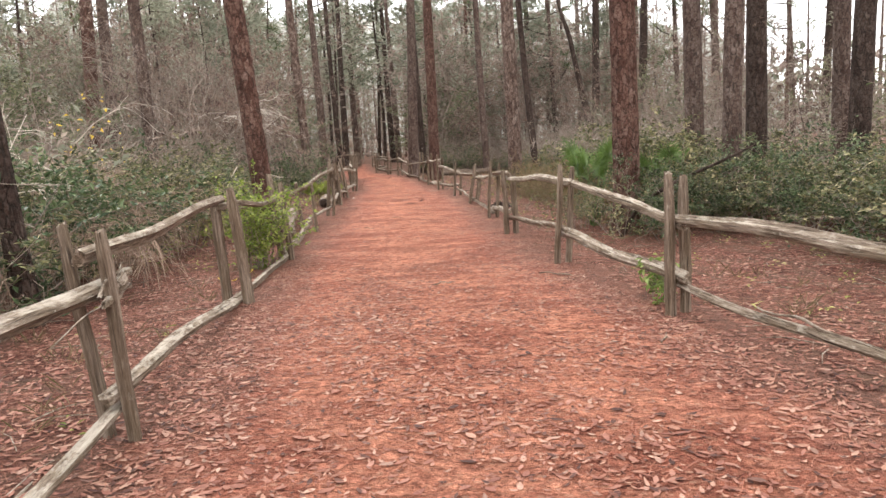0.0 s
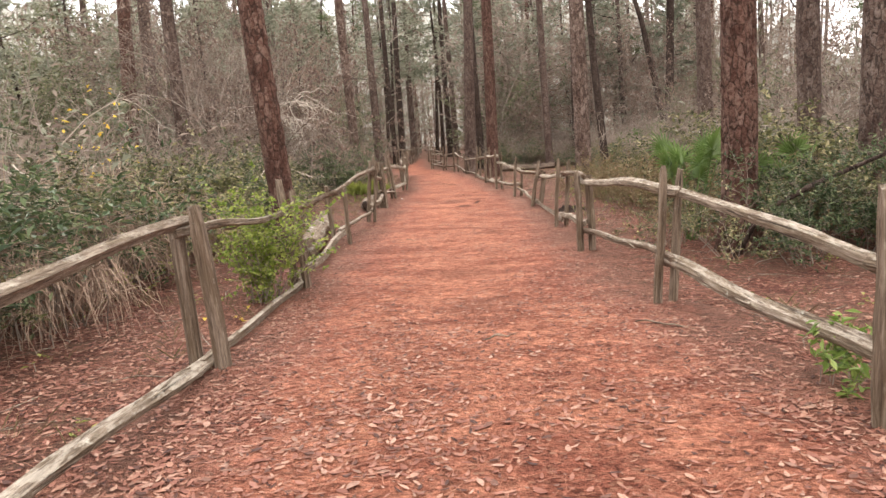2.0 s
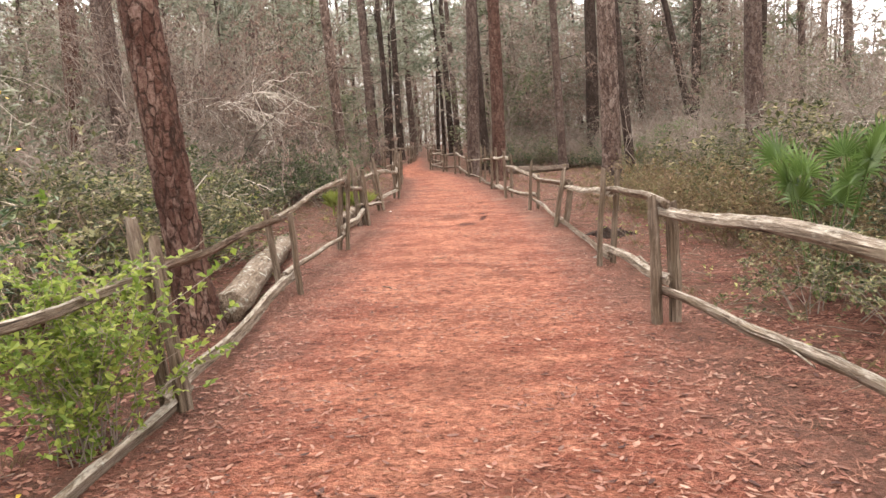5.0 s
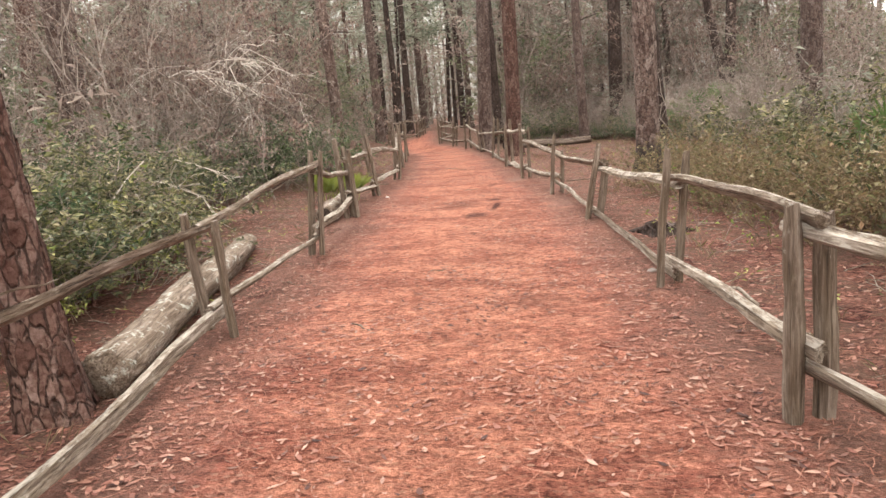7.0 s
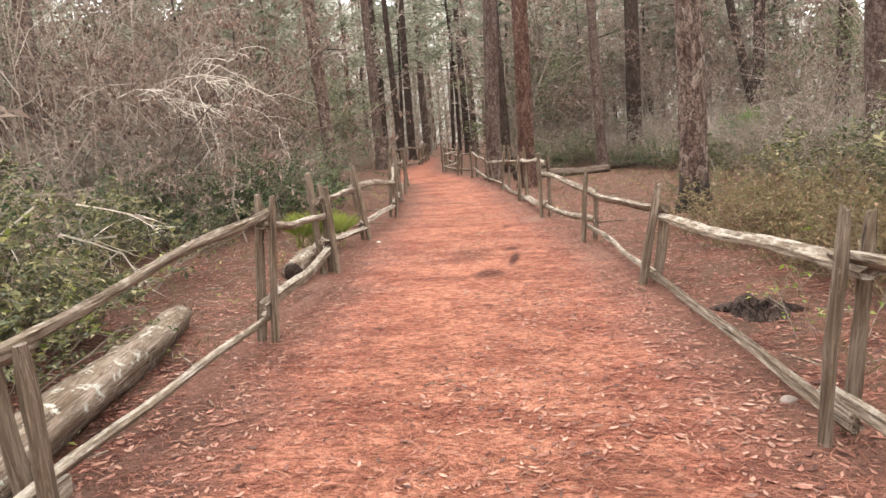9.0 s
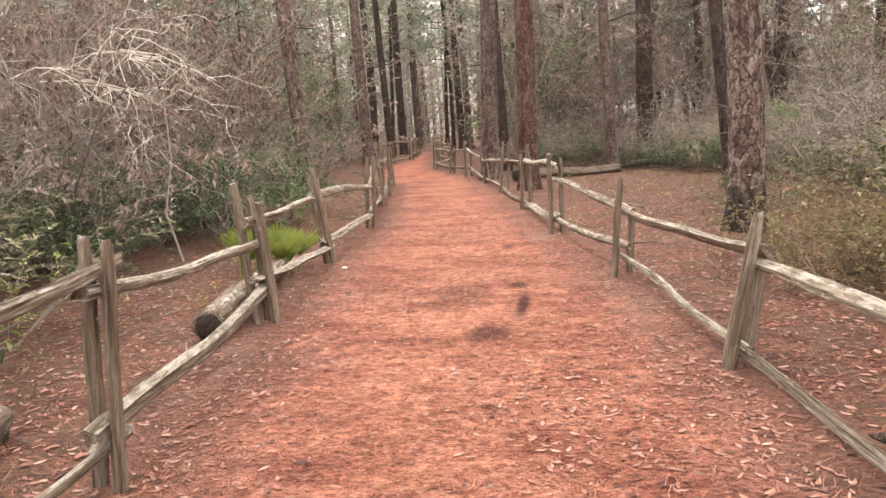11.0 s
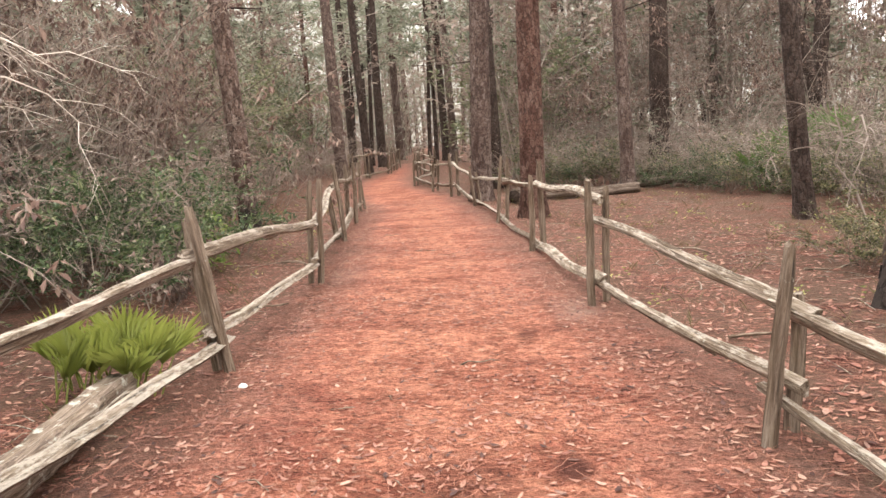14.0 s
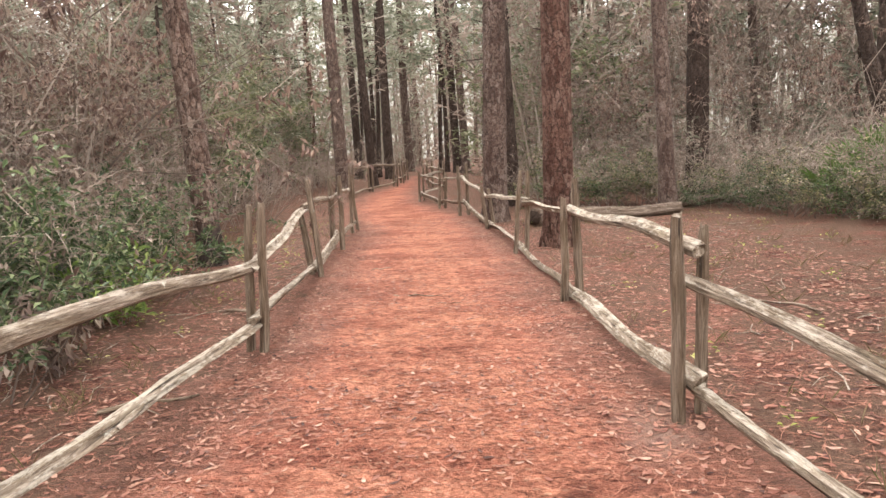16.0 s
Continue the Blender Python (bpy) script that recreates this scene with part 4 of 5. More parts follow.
def vine_mound(x, y, seed, label):
    """A dome of dry vines and grass: thin strands that rise, arch over and hang."""
    rng = random.Random(seed)
    t = thing("dry_vines", at(x, y), label, "dry vines", "mounds of dry vines")
    g, stems = Geo(), Geo()
    for _ in range(190):
        a, r0, turn = rng.uniform(0, 6.28), rng.random() ** 0.5 * 0.75, rng.gauss(0, 0.9)
        h = rng.uniform(0.55, 1.25) * (1.15 - 0.6 * r0)
        reach = rng.uniform(0.25, 0.75)
        p = Vector((math.cos(a) * r0, math.sin(a) * r0, h * rng.uniform(0.25, 0.6)))
        d = Vector((math.cos(a + turn), math.sin(a + turn), 0))
        pts = [p, p + d * reach * 0.25 + Vector((0, 0, h * 0.42)), p + d * reach * 0.65 + Vector((0, 0, h * 0.46)), p + d * reach + Vector((0, 0, h * 0.22)), p + d * reach * 1.15 - Vector((0, 0, h * rng.uniform(0.0, 0.35)))]
        pts = [q + Vector((rng.gauss(0, 0.03), rng.gauss(0, 0.03), rng.gauss(0, 0.03))) for q in pts]
        w = rng.uniform(0.0025, 0.0065)
        g.tube(pts, [w, w, w * 0.9, w * 0.7, w * 0.4], 3)
    for _ in range(26):
        a, r0 = rng.uniform(0, 6.28), rng.uniform(0.1, 0.7)
        p = Vector((math.cos(a) * r0, math.sin(a) * r0, -0.08))
        stems.tube([p, p + Vector((rng.gauss(0, 0.1), rng.gauss(0, 0.1), 0.5)), p + Vector((rng.gauss(0, 0.2), rng.gauss(0, 0.2), 0.95))], [0.008, 0.006, 0.004], 3)
    tagged(part("strand_mass", g, M_VINE, t, smooth=False), kind="stuff")
    tagged(part("stem_mass", stems, M_TWIG, t, smooth=False), kind="stuff")
    return t


masters["vine"] = [vine_mound(-3.4 - 0.8 * i, 6.0 + 2.9 * i, 230 + i, "mound of dry tan vines and grass in the thicket") for i in range(3)]
masters["pine"] = [young_pine(-12.0 - 2.5 * i, 36.0 + 5 * i, 210 + i, (9.0, 11.0, 8.0)[i], (0.22, 0.34, 0.15)[i],
                              ("soft grey-green young pine in the shade", "slender grey-green young pine, bare below", "bushy grey-green young pine")[i]) for i in range(3)]
MADE = {k: 0 for k in masters}


def grow(kind, x, y, size, squash=1.0):
    MADE[kind] += 1
    src = masters[kind][(MADE[kind] * 7 + int(abs(x * 13))) % len(masters[kind])]
    m = Matrix.LocRotScale((x, y, ground_z(x, y)), Euler((plant_rng.gauss(0, 0.05), plant_rng.gauss(0, 0.05), plant_rng.uniform(0, 6.28))), (size * squash, size * squash, size))
    copy_thing(src, m)


plant_rng = random.Random(31)
U = plant_rng.uniform
# thicket along the west side of the path, in ranks
for y in np.arange(2.0, 21.0, 1.15):
    x = left_x(y)
    near = 2.4 if y < 8 else 2.5 if y < 14.5 else 3.6
    grow("bare" if plant_rng.random() < 0.35 else "olive", x - U(near, near + 1.3), y + U(-0.5, 0.5), U(0.75, 1.05), 1.15)
    grow("bay" if y > 17.5 else "bare" if plant_rng.random() < 0.5 else "olive", x - U(4.2, 5.8), y + U(-0.5, 0.5), U(0.9, 1.15), 1.2)
    if y > 19:
        grow("tall", x - U(6.2, 9.5), y + U(-0.6, 0.6), U(0.75, 1.1))
for x, y, k in ((-2.9, 6.6, 0.8), (-3.5, 8.0, 0.95), (-4.6, 7.4, 1.15), (-3.6, 9.4, 1.0), (-4.7, 9.8, 1.3), (-5.6, 9.2, 1.35), (-4.4, 11.4, 1.15), (-5.8, 11.6, 1.4), (-6.8, 13.2, 1.4), (-5.6, 13.2, 1.1), (-5.0, 14.6, 1.0),
                (-3.2, 4.6, 0.75), (-4.3, 5.4, 1.0), (-6.2, 15.6, 1.3), (6.0, 13.2, 0.8), (5.4, 15.4, 0.7), (6.6, 16.8, 0.9)):
    grow("vine", x, y, k)
for x, y, k in ((-3.9, 11.6, 1.1), (-4.3, 12.6, 1.3), (-3.5, 10.9, 0.9), (-4.8, 11.9, 1.5), (-3.9, 13.4, 1.1), (-3.4, 8.6, 0.8), (-5.2, 12.9, 1.5)):
    grow("weed", x, y, k)
for y in np.arange(11.8, 14.8, 0.5):
    grow("weed" if plant_rng.random() < 0.6 else "olive", left_x(y) - U(1.8, 2.7), y + U(-0.4, 0.4), U(0.5, 0.8), 1.2)
    grow("weed" if plant_rng.random() < 0.35 else "olive", left_x(y) - U(2.4, 4.2), y + U(-0.4, 0.4), U(0.8, 1.3), 1.2)
for y in np.arange(3.5, 9.5, 0.7):
    grow("weed" if plant_rng.random() < 0.25 else "olive" if plant_rng.random() < 0.6 else "bay", left_x(y) - U(2.2, 4.0), y + U(-0.4, 0.4), U(0.8, 1.2), 1.2)
for y in np.arange(19.5, 29.0, 0.95):
    grow("bay", left_x(y) - U(3.2, 4.0) - (0.9 if y > 25 else 0), y + U(-0.4, 0.4), U(0.65, 0.95), 1.1)
for x, y, k in ((-5.9, 24.3, 0.8), (-6.4, 25.2, 0.85), (-6.3, 23.6, 0.9), (-6.9, 25.8, 0.9), (-7.4, 24.6, 1.0)):
    grow("bay", x, y, k, 1.15)
for y in np.arange(18.0, 31.0, 0.85):
    grow("tall", left_x(y) - U(4.0, 5.6), y + U(-0.4, 0.4), U(0.8, 1.05))
    grow("bare", left_x(y) - U(3.0, 6.0), y + U(-0.4, 0.4), U(1.0, 1.6))
for y in np.arange(31.0, 58.0, 1.4):
    grow("bare", left_x(y) - U(2.2, 4.0), y + U(-0.4, 0.4), U(0.8, 1.2))
    grow("tall" if plant_rng.random() < 0.6 else "green", left_x(y) - U(4.5, 9.0), y + U(-0.4, 0.4), U(0.8, 1.1))
# east side: dark shrubs by the first fence bays, rust scrub, then an open floor with brush behind
for y in np.arange(5.0, 12.0, 0.6):
    grow("bay" if plant_rng.random() < 0.4 else "olive", right_x(y) + U(3.4, 7.0), y + U(-0.4, 0.4), U(0.75, 1.05), 1.2)
for x, y, k in ((3.9, 9.3, 0.6), (4.5, 9.0, 0.7), (5.0, 9.6, 0.8), (4.2, 10.5, 0.7), (3.3, 10.3, 0.55)):
    grow("olive" if k < 0.65 else "bay", x, y, k, 1.1)
for y in np.arange(5.5, 12.0, 0.9):
    grow("bay" if plant_rng.random() < 0.6 else "olive", right_x(y) + U(3.2, 4.4), y + U(-0.4, 0.4), U(0.7, 0.95), 1.2)
    grow("bay" if plant_rng.random() < 0.5 else "olive", right_x(y) + U(4.6, 8.5), y + U(-0.4, 0.4), U(0.8, 1.15), 1.2)
for y in np.arange(11.0, 19.8, 0.33):
    grow("grassy", right_x(y) + U(1.9, 3.2), y + U(-0.3, 0.3), U(0.85, 1.25))
    grow("grassy" if plant_rng.random() < 0.7 else "olive", right_x(y) + U(3.0, 5.4), y + U(-0.3, 0.3), U(0.95, 1.35))
for y in np.arange(13.0, 32.0, 1.0):
    grow("bare", max(5.4, right_x(y) + U(5.0, 7.5)) + U(0, 1.0), y + U(-0.4, 0.4), U(0.9, 1.35))
    if plant_rng.random() < 0.75:
        grow("tall", max(6.8, right_x(y) + 7.0) + U(0, 4.5), y + U(-0.4, 0.4), U(0.65, 0.95))
for x in np.arange(-1.2, 9.0, 0.9):
    grow("olive" if plant_rng.random() < 0.4 else "bare", x + U(-0.3, 0.3), 35.0 + U(-0.6, 1.2), U(0.8, 1.2))
    grow("tall", x + U(-0.3, 0.3), 37.5 + U(-0.8, 3.5), U(0.7, 1.1))
for y in np.arange(9.0, 16.6, 0.9):
    grow("olive", left_x(y) - U(2.2, 3.4), y + U(-0.2, 0.2), U(0.9, 1.3), 1.05)
    if y > 12:
        grow("weed" if plant_rng.random() < 0.6 else "bay", left_x(y) - U(2.2, 3.4), y + U(-0.2, 0.2), U(0.7, 1.0), 1.1)
for y in np.arange(22.0, 30.0, 1.3):
    grow("tall", left_x(y) - U(4.8, 6.6), y, U(1.05, 1.3), 1.1)
# low brush closing the open floor at its back
for x in np.arange(-0.6, 9.0, 0.55):
    grow("bare" if plant_rng.random() < 0.5 else "bay" if plant_rng.random() < 0.4 else "olive", x + U(-0.2, 0.2), 34.2 + U(0, 1.0), U(0.6, 0.85), 1.4)
    grow("farbush", x + U(-0.2, 0.2), 38.5 + U(0, 6.0), U(0.7, 1.0), 1.3)
for y in np.arange(22.5, 33.5, 0.6):
    grow("olive" if plant_rng.random() < 0.5 else "bare", 4.9 + U(0, 1.6) + (y - 22.5) * 0.09, y, U(0.6, 0.9), 1.2)
for x, y, k in ((2.5, 33.2, 0.5), (3.1, 32.4, 0.55), (3.6, 31.6, 0.6), (4.2, 31.2, 0.7), (4.6, 30.4, 0.65), (5.0, 29.6, 0.7), (5.2, 28.4, 0.7), (3.9, 32.8, 0.8), (4.9, 31.8, 0.85), (5.6, 30.4, 0.8), (5.7, 27.2, 0.75)):
    grow("bay" if k < 0.68 else "olive", x, y, k, 1.25)
    grow("bare", x + 0.4, y + 0.6, k + 0.2, 1.1)
for x, y, k in ((2.96, 23.15, 0.45), (3.46, 23.65, 0.55), (3.26, 22.55, 0.5)):
    grow("olive", x, y, k, 1.1)
for y in np.arange(22.0, 34.0, 3.0):
    grow("green", left_x(y) - U(7.5, 12.5), y + U(-0.6, 0.6), U(0.95, 1.35), 1.15)
for y in np.arange(40.0, 62.0, 3.6):
    grow("green", left_x(y) - U(5.5, 9.0), y, U(0.9, 1.4), 1.1)
    grow("green", right_x(y) + U(4.0, 8.0), y, U(0.9, 1.4), 1.1)
for x in np.arange(8.0, 15.0, 1.8):
    grow("green", x, 20 + U(0, 14), U(0.7, 1.0), 1.1)
# midstorey pines closing the view above the brush
for x, y, k in ((-16.0, 29.5, 0.9), (-14.6, 27.5, 0.8), (-9.4, 26.0, 1.0), (-12.4, 29.0, 1.1), (-16.5, 24.0, 1.1), (-10.6, 34.0, 1.1), (-11.2, 38.5, 1.1),
                (-15.0, 33.0, 1.2), (-19.0, 30.0, 1.2), (-13.0, 43.0, 1.3), (-13.6, 48.0, 1.4), (-14.5, 53.0, 1.5), (-1.6, 57.0, 1.3),
                (-0.6, 48.0, 1.2), (1.6, 42.0, 1.0), (3.0, 47.0, 1.2), (4.0, 44.0, 1.2), (1.0, 53.0, 1.4), (4.6, 55.0, 1.5), (6.5, 47.0, 1.3), (-2.5, 63.0, 1.7),
                (8.2, 41.0, 1.1), (9.5, 48.0, 1.2), (-21.0, 40.0, 1.4), (-18.0, 46.0, 1.4), (-24.0, 33.0, 1.3), (-17.5, 60.0, 1.7), (-22.0, 54.0, 1.6), (12.5, 44.0, 0.9), (-15.5, 70.0, 1.8)):
    grow("pine", x, y, k)
for x, y, k in ((-8.0, 64.0, 1.8), (-11.6, 60.0, 1.6), (-5.2, 61.0, 1.6), (-13.5, 66.0, 1.8), (-3.4, 55.0, 1.5), (-9.8, 72.0, 1.9)):
    copy_thing(masters["pine"][1], at(x, y, 0, U(0, 6.28), k))
# the distance
def in_gap(x, y):
    """The thin, open side of the wood to the north-east."""
    return y > 15 and 0.36 < (x - 1.9) / (y + 1.2) < 0.66


far_count = 0
while far_count < 170:
    y = U(24, 100)
    x = U(-62, 60)
    if not clear_of_path(x, y, 3.5) or (y < 37 and -13 < x < 9) or abs(x + 2) > 6 + y * 0.75 or in_gap(x, y):
        continue
    grow("far" if far_count % 3 else "farbush", x, y, U(0.8, 1.5))
    far_count += 1
for y in np.arange(14.0, 34.0, 0.8):
    grow("farbush" if plant_rng.random() < 0.4 else "bare", 6.0 + U(0, 3.5) + max(0.0, (20 - y) * 0.25), y, U(0.7, 1.0))
    x = 10.5 + U(0, 8)
    if not in_gap(x, y):
        grow("far", x, y + U(-0.4, 0.4), U(0.55, 0.85))
for x in np.arange(-1.5, 14.0, 0.8):
    grow("farbush", x + U(-0.3, 0.3), 36.5 + U(0, 3.0), U(0.7, 1.1))
    grow("far", x + U(-0.3, 0.3), 40.0 + U(0, 5.0), U(0.8, 1.2))
for y in np.arange(4.0, 34.0, 1.1):
    x = left_x(y) - U(9, 16)
    if y > 26:
        grow("far", x, y, U(0.6, 0.95))
    elif not -0.74 < (x - 1.8) / y < -0.40:
        grow("green", x, y, U(0.8, 1.1))
    grow("farbush", left_x(y) - U(6, 9), y, U(0.9, 1.3))


def far_woods():
    """The wall of woods all round, past the last single trees."""
    r = random.Random(19)
    brown, green, stems = Geo(), Geo(), Geo()
    for n in range(27000):
        a = r.uniform(0, 2 * math.pi)
        d = r.uniform(72, 115)
        east = math.cos(a - 1.0)                      # thinner towards the open north-east
        top = 15.0 + 9.0 * noise.noise((math.cos(a) * 4, math.sin(a) * 4, 2)) + 5 * r.random() - (11.0 if east > 0.95 else 0.0)
        z = max(0.1, top) * r.random() ** 1.25
        p = (math.cos(a) * d - 2, math.sin(a) * d + 20, z)
        (brown if n % 5 < 2 or z < 2.5 else green).leaf(p, (r.gauss(0, 1), r.gauss(0, 1), r.gauss(0, 0.7)), (r.gauss(0, 1), r.gauss(0, 1), r.gauss(0, 1)), r.uniform(0.7, 1.9), r.uniform(0.4, 0.9))
    for _ in range(500):
        a, d = r.uniform(0, 2 * math.pi), r.uniform(75, 115)
        p = Vector((math.cos(a) * d - 2, math.sin(a) * d + 20, -0.2))
        stems.tube([p, p + Vector((r.gauss(0, 0.4), r.gauss(0, 0.4), r.uniform(14, 24)))], [r.uniform(0.15, 0.3), 0.06], 5)
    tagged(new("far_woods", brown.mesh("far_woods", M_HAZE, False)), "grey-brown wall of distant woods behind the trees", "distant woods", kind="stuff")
    tagged(new("far_foliage", green.mesh("far_foliage", M_HAZE_GREEN, False)), "dull green foliage of distant evergreen trees", "distant woods", kind="stuff")
    tagged(new("far_trunks", stems.mesh("far_trunks", M_BARK_GREY)), "slim grey trunks of the distant woods", "distant trees", kind="stuff")


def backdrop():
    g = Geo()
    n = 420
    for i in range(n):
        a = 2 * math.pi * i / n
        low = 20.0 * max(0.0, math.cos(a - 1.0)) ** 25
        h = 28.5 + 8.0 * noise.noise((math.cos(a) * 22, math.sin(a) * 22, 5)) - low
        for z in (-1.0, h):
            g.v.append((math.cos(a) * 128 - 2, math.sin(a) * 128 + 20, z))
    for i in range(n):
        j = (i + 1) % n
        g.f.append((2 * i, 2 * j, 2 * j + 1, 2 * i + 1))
    m = Mat("painted_distance_haze", 1.0, 0.0)
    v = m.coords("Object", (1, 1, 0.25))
    # air haze is painted into the wall as pale grey-green base colours
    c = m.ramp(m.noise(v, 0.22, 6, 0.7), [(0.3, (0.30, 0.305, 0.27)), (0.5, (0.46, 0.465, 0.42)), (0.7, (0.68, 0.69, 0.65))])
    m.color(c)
    tagged(new("backdrop", g.mesh("backdrop", m.m)), "backdrop painted as pale hazy woods in the far distance", "distant woods", kind="structure")


far_woods()
backdrop()


# ---------------------------------------------------------------- palmettos
def palmetto(x, y, seed, fans, size, mat, label, splay=1.0, stalk=0.0, fan=3.9, blade=0.5):
    rng = random.Random(seed)
    t = thing("palmetto", at(x, y), label, "palmetto", "palmettos")
    for _ in range(fans):
        a = rng.uniform(0, 6.28)
        tilt = rng.uniform(0.15, splay)
        L = (stalk or size * 0.85) * rng.uniform(0.6, 1.0)
        out = Vector((math.cos(a) * math.sin(tilt), math.sin(a) * math.sin(tilt), math.cos(tilt)))
        side = Vector((-math.sin(a), math.cos(a), 0))
        base = Vector((rng.gauss(0, 0.07), rng.gauss(0, 0.07), -0.04))
        hub = base + out * L
        st = Geo()
        st.tube([base, base + out * L * 0.5 + Vector((0, 0, 0.02)), hub], [0.009, 0.008, 0.006], 4)
        g = Geo()
        blades = 18 if fan > 3 else 12
        nrm = out.cross(side)
        span = lambda w, q: hub + (out * math.cos(w) + side * math.sin(w)) * q
        g.v.append(tuple(hub))
        for k in range(blades + 1):            # pleats where the blades part
            g.v.append(tuple(span((k / blades - 0.5) * fan, size * 0.17) + nrm * 0.012))
        for k in range(blades):
            w = ((k + 0.5) / blades - 0.5) * fan
            bl = size * blade * rng.uniform(0.84, 1.1) * (1 - 0.12 * abs(w))
            b = len(g.v)
            tip = span(w, bl) + Vector((0, 0, -0.12 * bl)) + nrm * rng.uniform(-0.03, 0.03)
            g.v += [tuple(span(w, size * 0.18) - nrm * 0.008), tuple(span(w - 0.05, bl * 0.62)), tuple(span(w + 0.05, bl * 0.62)), tuple(tip)]
            g.f += [(0, k + 1, b), (0, b, k + 2), (k + 1, b + 1, b), (b, b + 2, k + 2), (b, b + 1, b + 3), (b, b + 3, b + 2)]
        stem = part("stalk", st, mat, t)
        part("frond", g, mat, stem, smooth=False)
    return t


P1 = "green fan palmetto with spiky fronds beside a pine"
palmetto(3.55, 10.9, 1, 12, 0.78, M_PALM, P1, 0.38, 1.45)
palmetto(4.65, 11.0, 2, 7, 0.7, M_PALM, P1, 0.4, 1.2)
palmetto(5.3, 17.5, 4, 9, 1.1, M_PALM, "dark green palmetto at the edge of the brush")
palmetto(6.2, 18.6, 5, 9, 1.2, M_PALM, "dark green palmetto at the edge of the brush")
for i, (x, y) in enumerate(((-3.0, 19.5), (-3.3, 19.75), (-3.6, 19.6), (-3.35, 19.35))):
    palmetto(x, y, 6 + i * 17, 8, 0.42 + 0.04 * (i % 2), M_PALM_L, "small yellow-green palmetto growing behind a log", 0.62, 0.34, 1.7, 0.85)
palmetto(7.0, 27.5, 8, 9, 1.2, M_PALM, "dark green palmetto at the edge of the brush")
palmetto(5.3, 32.6, 13, 10, 1.3, M_PALM, "dark green palmetto at the edge of the brush", 0.8, 1.3)
palmetto(6.3, 33.0, 14, 10, 1.4, M_PALM, "dark green palmetto at the edge of the brush", 0.8, 1.4)
palmetto(4.4, 31.6, 15, 8, 0.9, M_PALM, "dark green palmetto at the edge of the brush", 0.7, 0.8)
palmetto(5.9, 30.6, 9, 8, 1.1, M_PALM, "dark green palmetto at the edge of the brush")

# ---------------------------------------------------------------- single shrubs beside the fences
shrub("leafy_sapling", -1.26, 7.75, 201, 34, 1.05, 0.05, M_TWIG, M_LIME, {"n": 20, "l": 0.056, "w": 0.034, "on": 1, "up": 0.3},
      "bright yellow-green sapling leaning against the fence", "sapling", 0.006, 0.0, 1, base=0.17)
shrub("leafy_sapling", 3.33, 5.2, 202, 7, 0.5, 0.35, M_TWIG, M_FRESH, {"n": 6, "l": 0.10, "w": 0.034, "on": 1, "up": 0.4},
      "small light green sapling growing through the fence", "sapling", 0.004, 0.03, 1, base=0.12)
shrub("leafy_sapling", -4.96, 24.0, 203, 14, 0.8, 0.5, M_TWIG, M_FRESH, {"n": 6, "l": 0.13, "w": 0.045, "on": 1, "up": 0.5},
      "light green sapling in front of dark evergreens", "sapling", 0.005, 0.0, 1, base=0.2)
shrub("yellow_sapling", -5.72, 11.92, 204, 4, 2.52, 0.12, M_TWIG, M_YELLOW, {"n": 3, "l": 0.10, "w": 0.07, "on": 0, "up": 0.3},
      "thin sapling with a few bright yellow leaves", "sapling", 0.007, 0.0, 1, base=0.1)
shrub("leafy_sapling", 2.35, 14.2, 205, 8, 0.7, 0.6, M_TWIG, M_LIME, {"n": 2, "l": 0.05, "w": 0.024, "on": 1, "up": 0.3},
      "yellowish weedy sapling behind the fence", "sapling", 0.004, 0.03, 1, base=0.25)


shrub("yellow_seedling", -1.30, 7.0, 206, 9, 0.18, 0.9, M_TWIG, M_YELLOW, {"n": 4, "l": 0.085, "w": 0.055, "on": 1, "up": 0.4},
      "seedling with a few broad yellow leaves on the ground", "seedling", 0.003, 0.0, 0, base=0.12)


shrub("withered_shrub", -4.25, 22.3, 207, 7, 0.75, 0.35, M_TWIG, M_DRY, {"n": 8, "l": 0.13, "w": 0.05, "on": 1, "up": -1.0},
      "small withered shrub with hanging brown leaves", "shrub", 0.005, 0.02, 1, base=0.12)


# bleached dead branches in the thicket
def dead_branch(x, y, z, seed, size, label, count=9, mat=None):
    rng = random.Random(seed)
    t = thing("dead_branch", at(x, y), label, "dead branch", "bleached dead branches")
    g = Geo()
    p = Vector((0, 0, -0.1))
    top = Vector((rng.gauss(0, 0.3), rng.gauss(0, 0.3), z))
    st = Geo()
    st.tube([p] + [p.lerp(top, u) + Vector((rng.gauss(0, 0.12), rng.gauss(0, 0.12), 0)) for u in (0.25, 0.5, 0.75)] + [top], [0.018, 0.016, 0.014, 0.012, 0.010], 5)
    part("stem", st, M_TWIG, t)
    for _ in range(count):
        d = Vector((rng.gauss(0.3, 1), rng.gauss(0, 1), rng.gauss(0.2, 0.6)))
        branching(g, Geo(), top + Vector((rng.gauss(0, 0.2), rng.gauss(0, 0.2), rng.gauss(0, 0.2))), d, size * rng.uniform(0.6, 1.3), 0.012, 2, rng, None, 0.2)
    tagged(part("twig_mass", g, mat or M_PALE, t, smooth=False), kind="stuff")


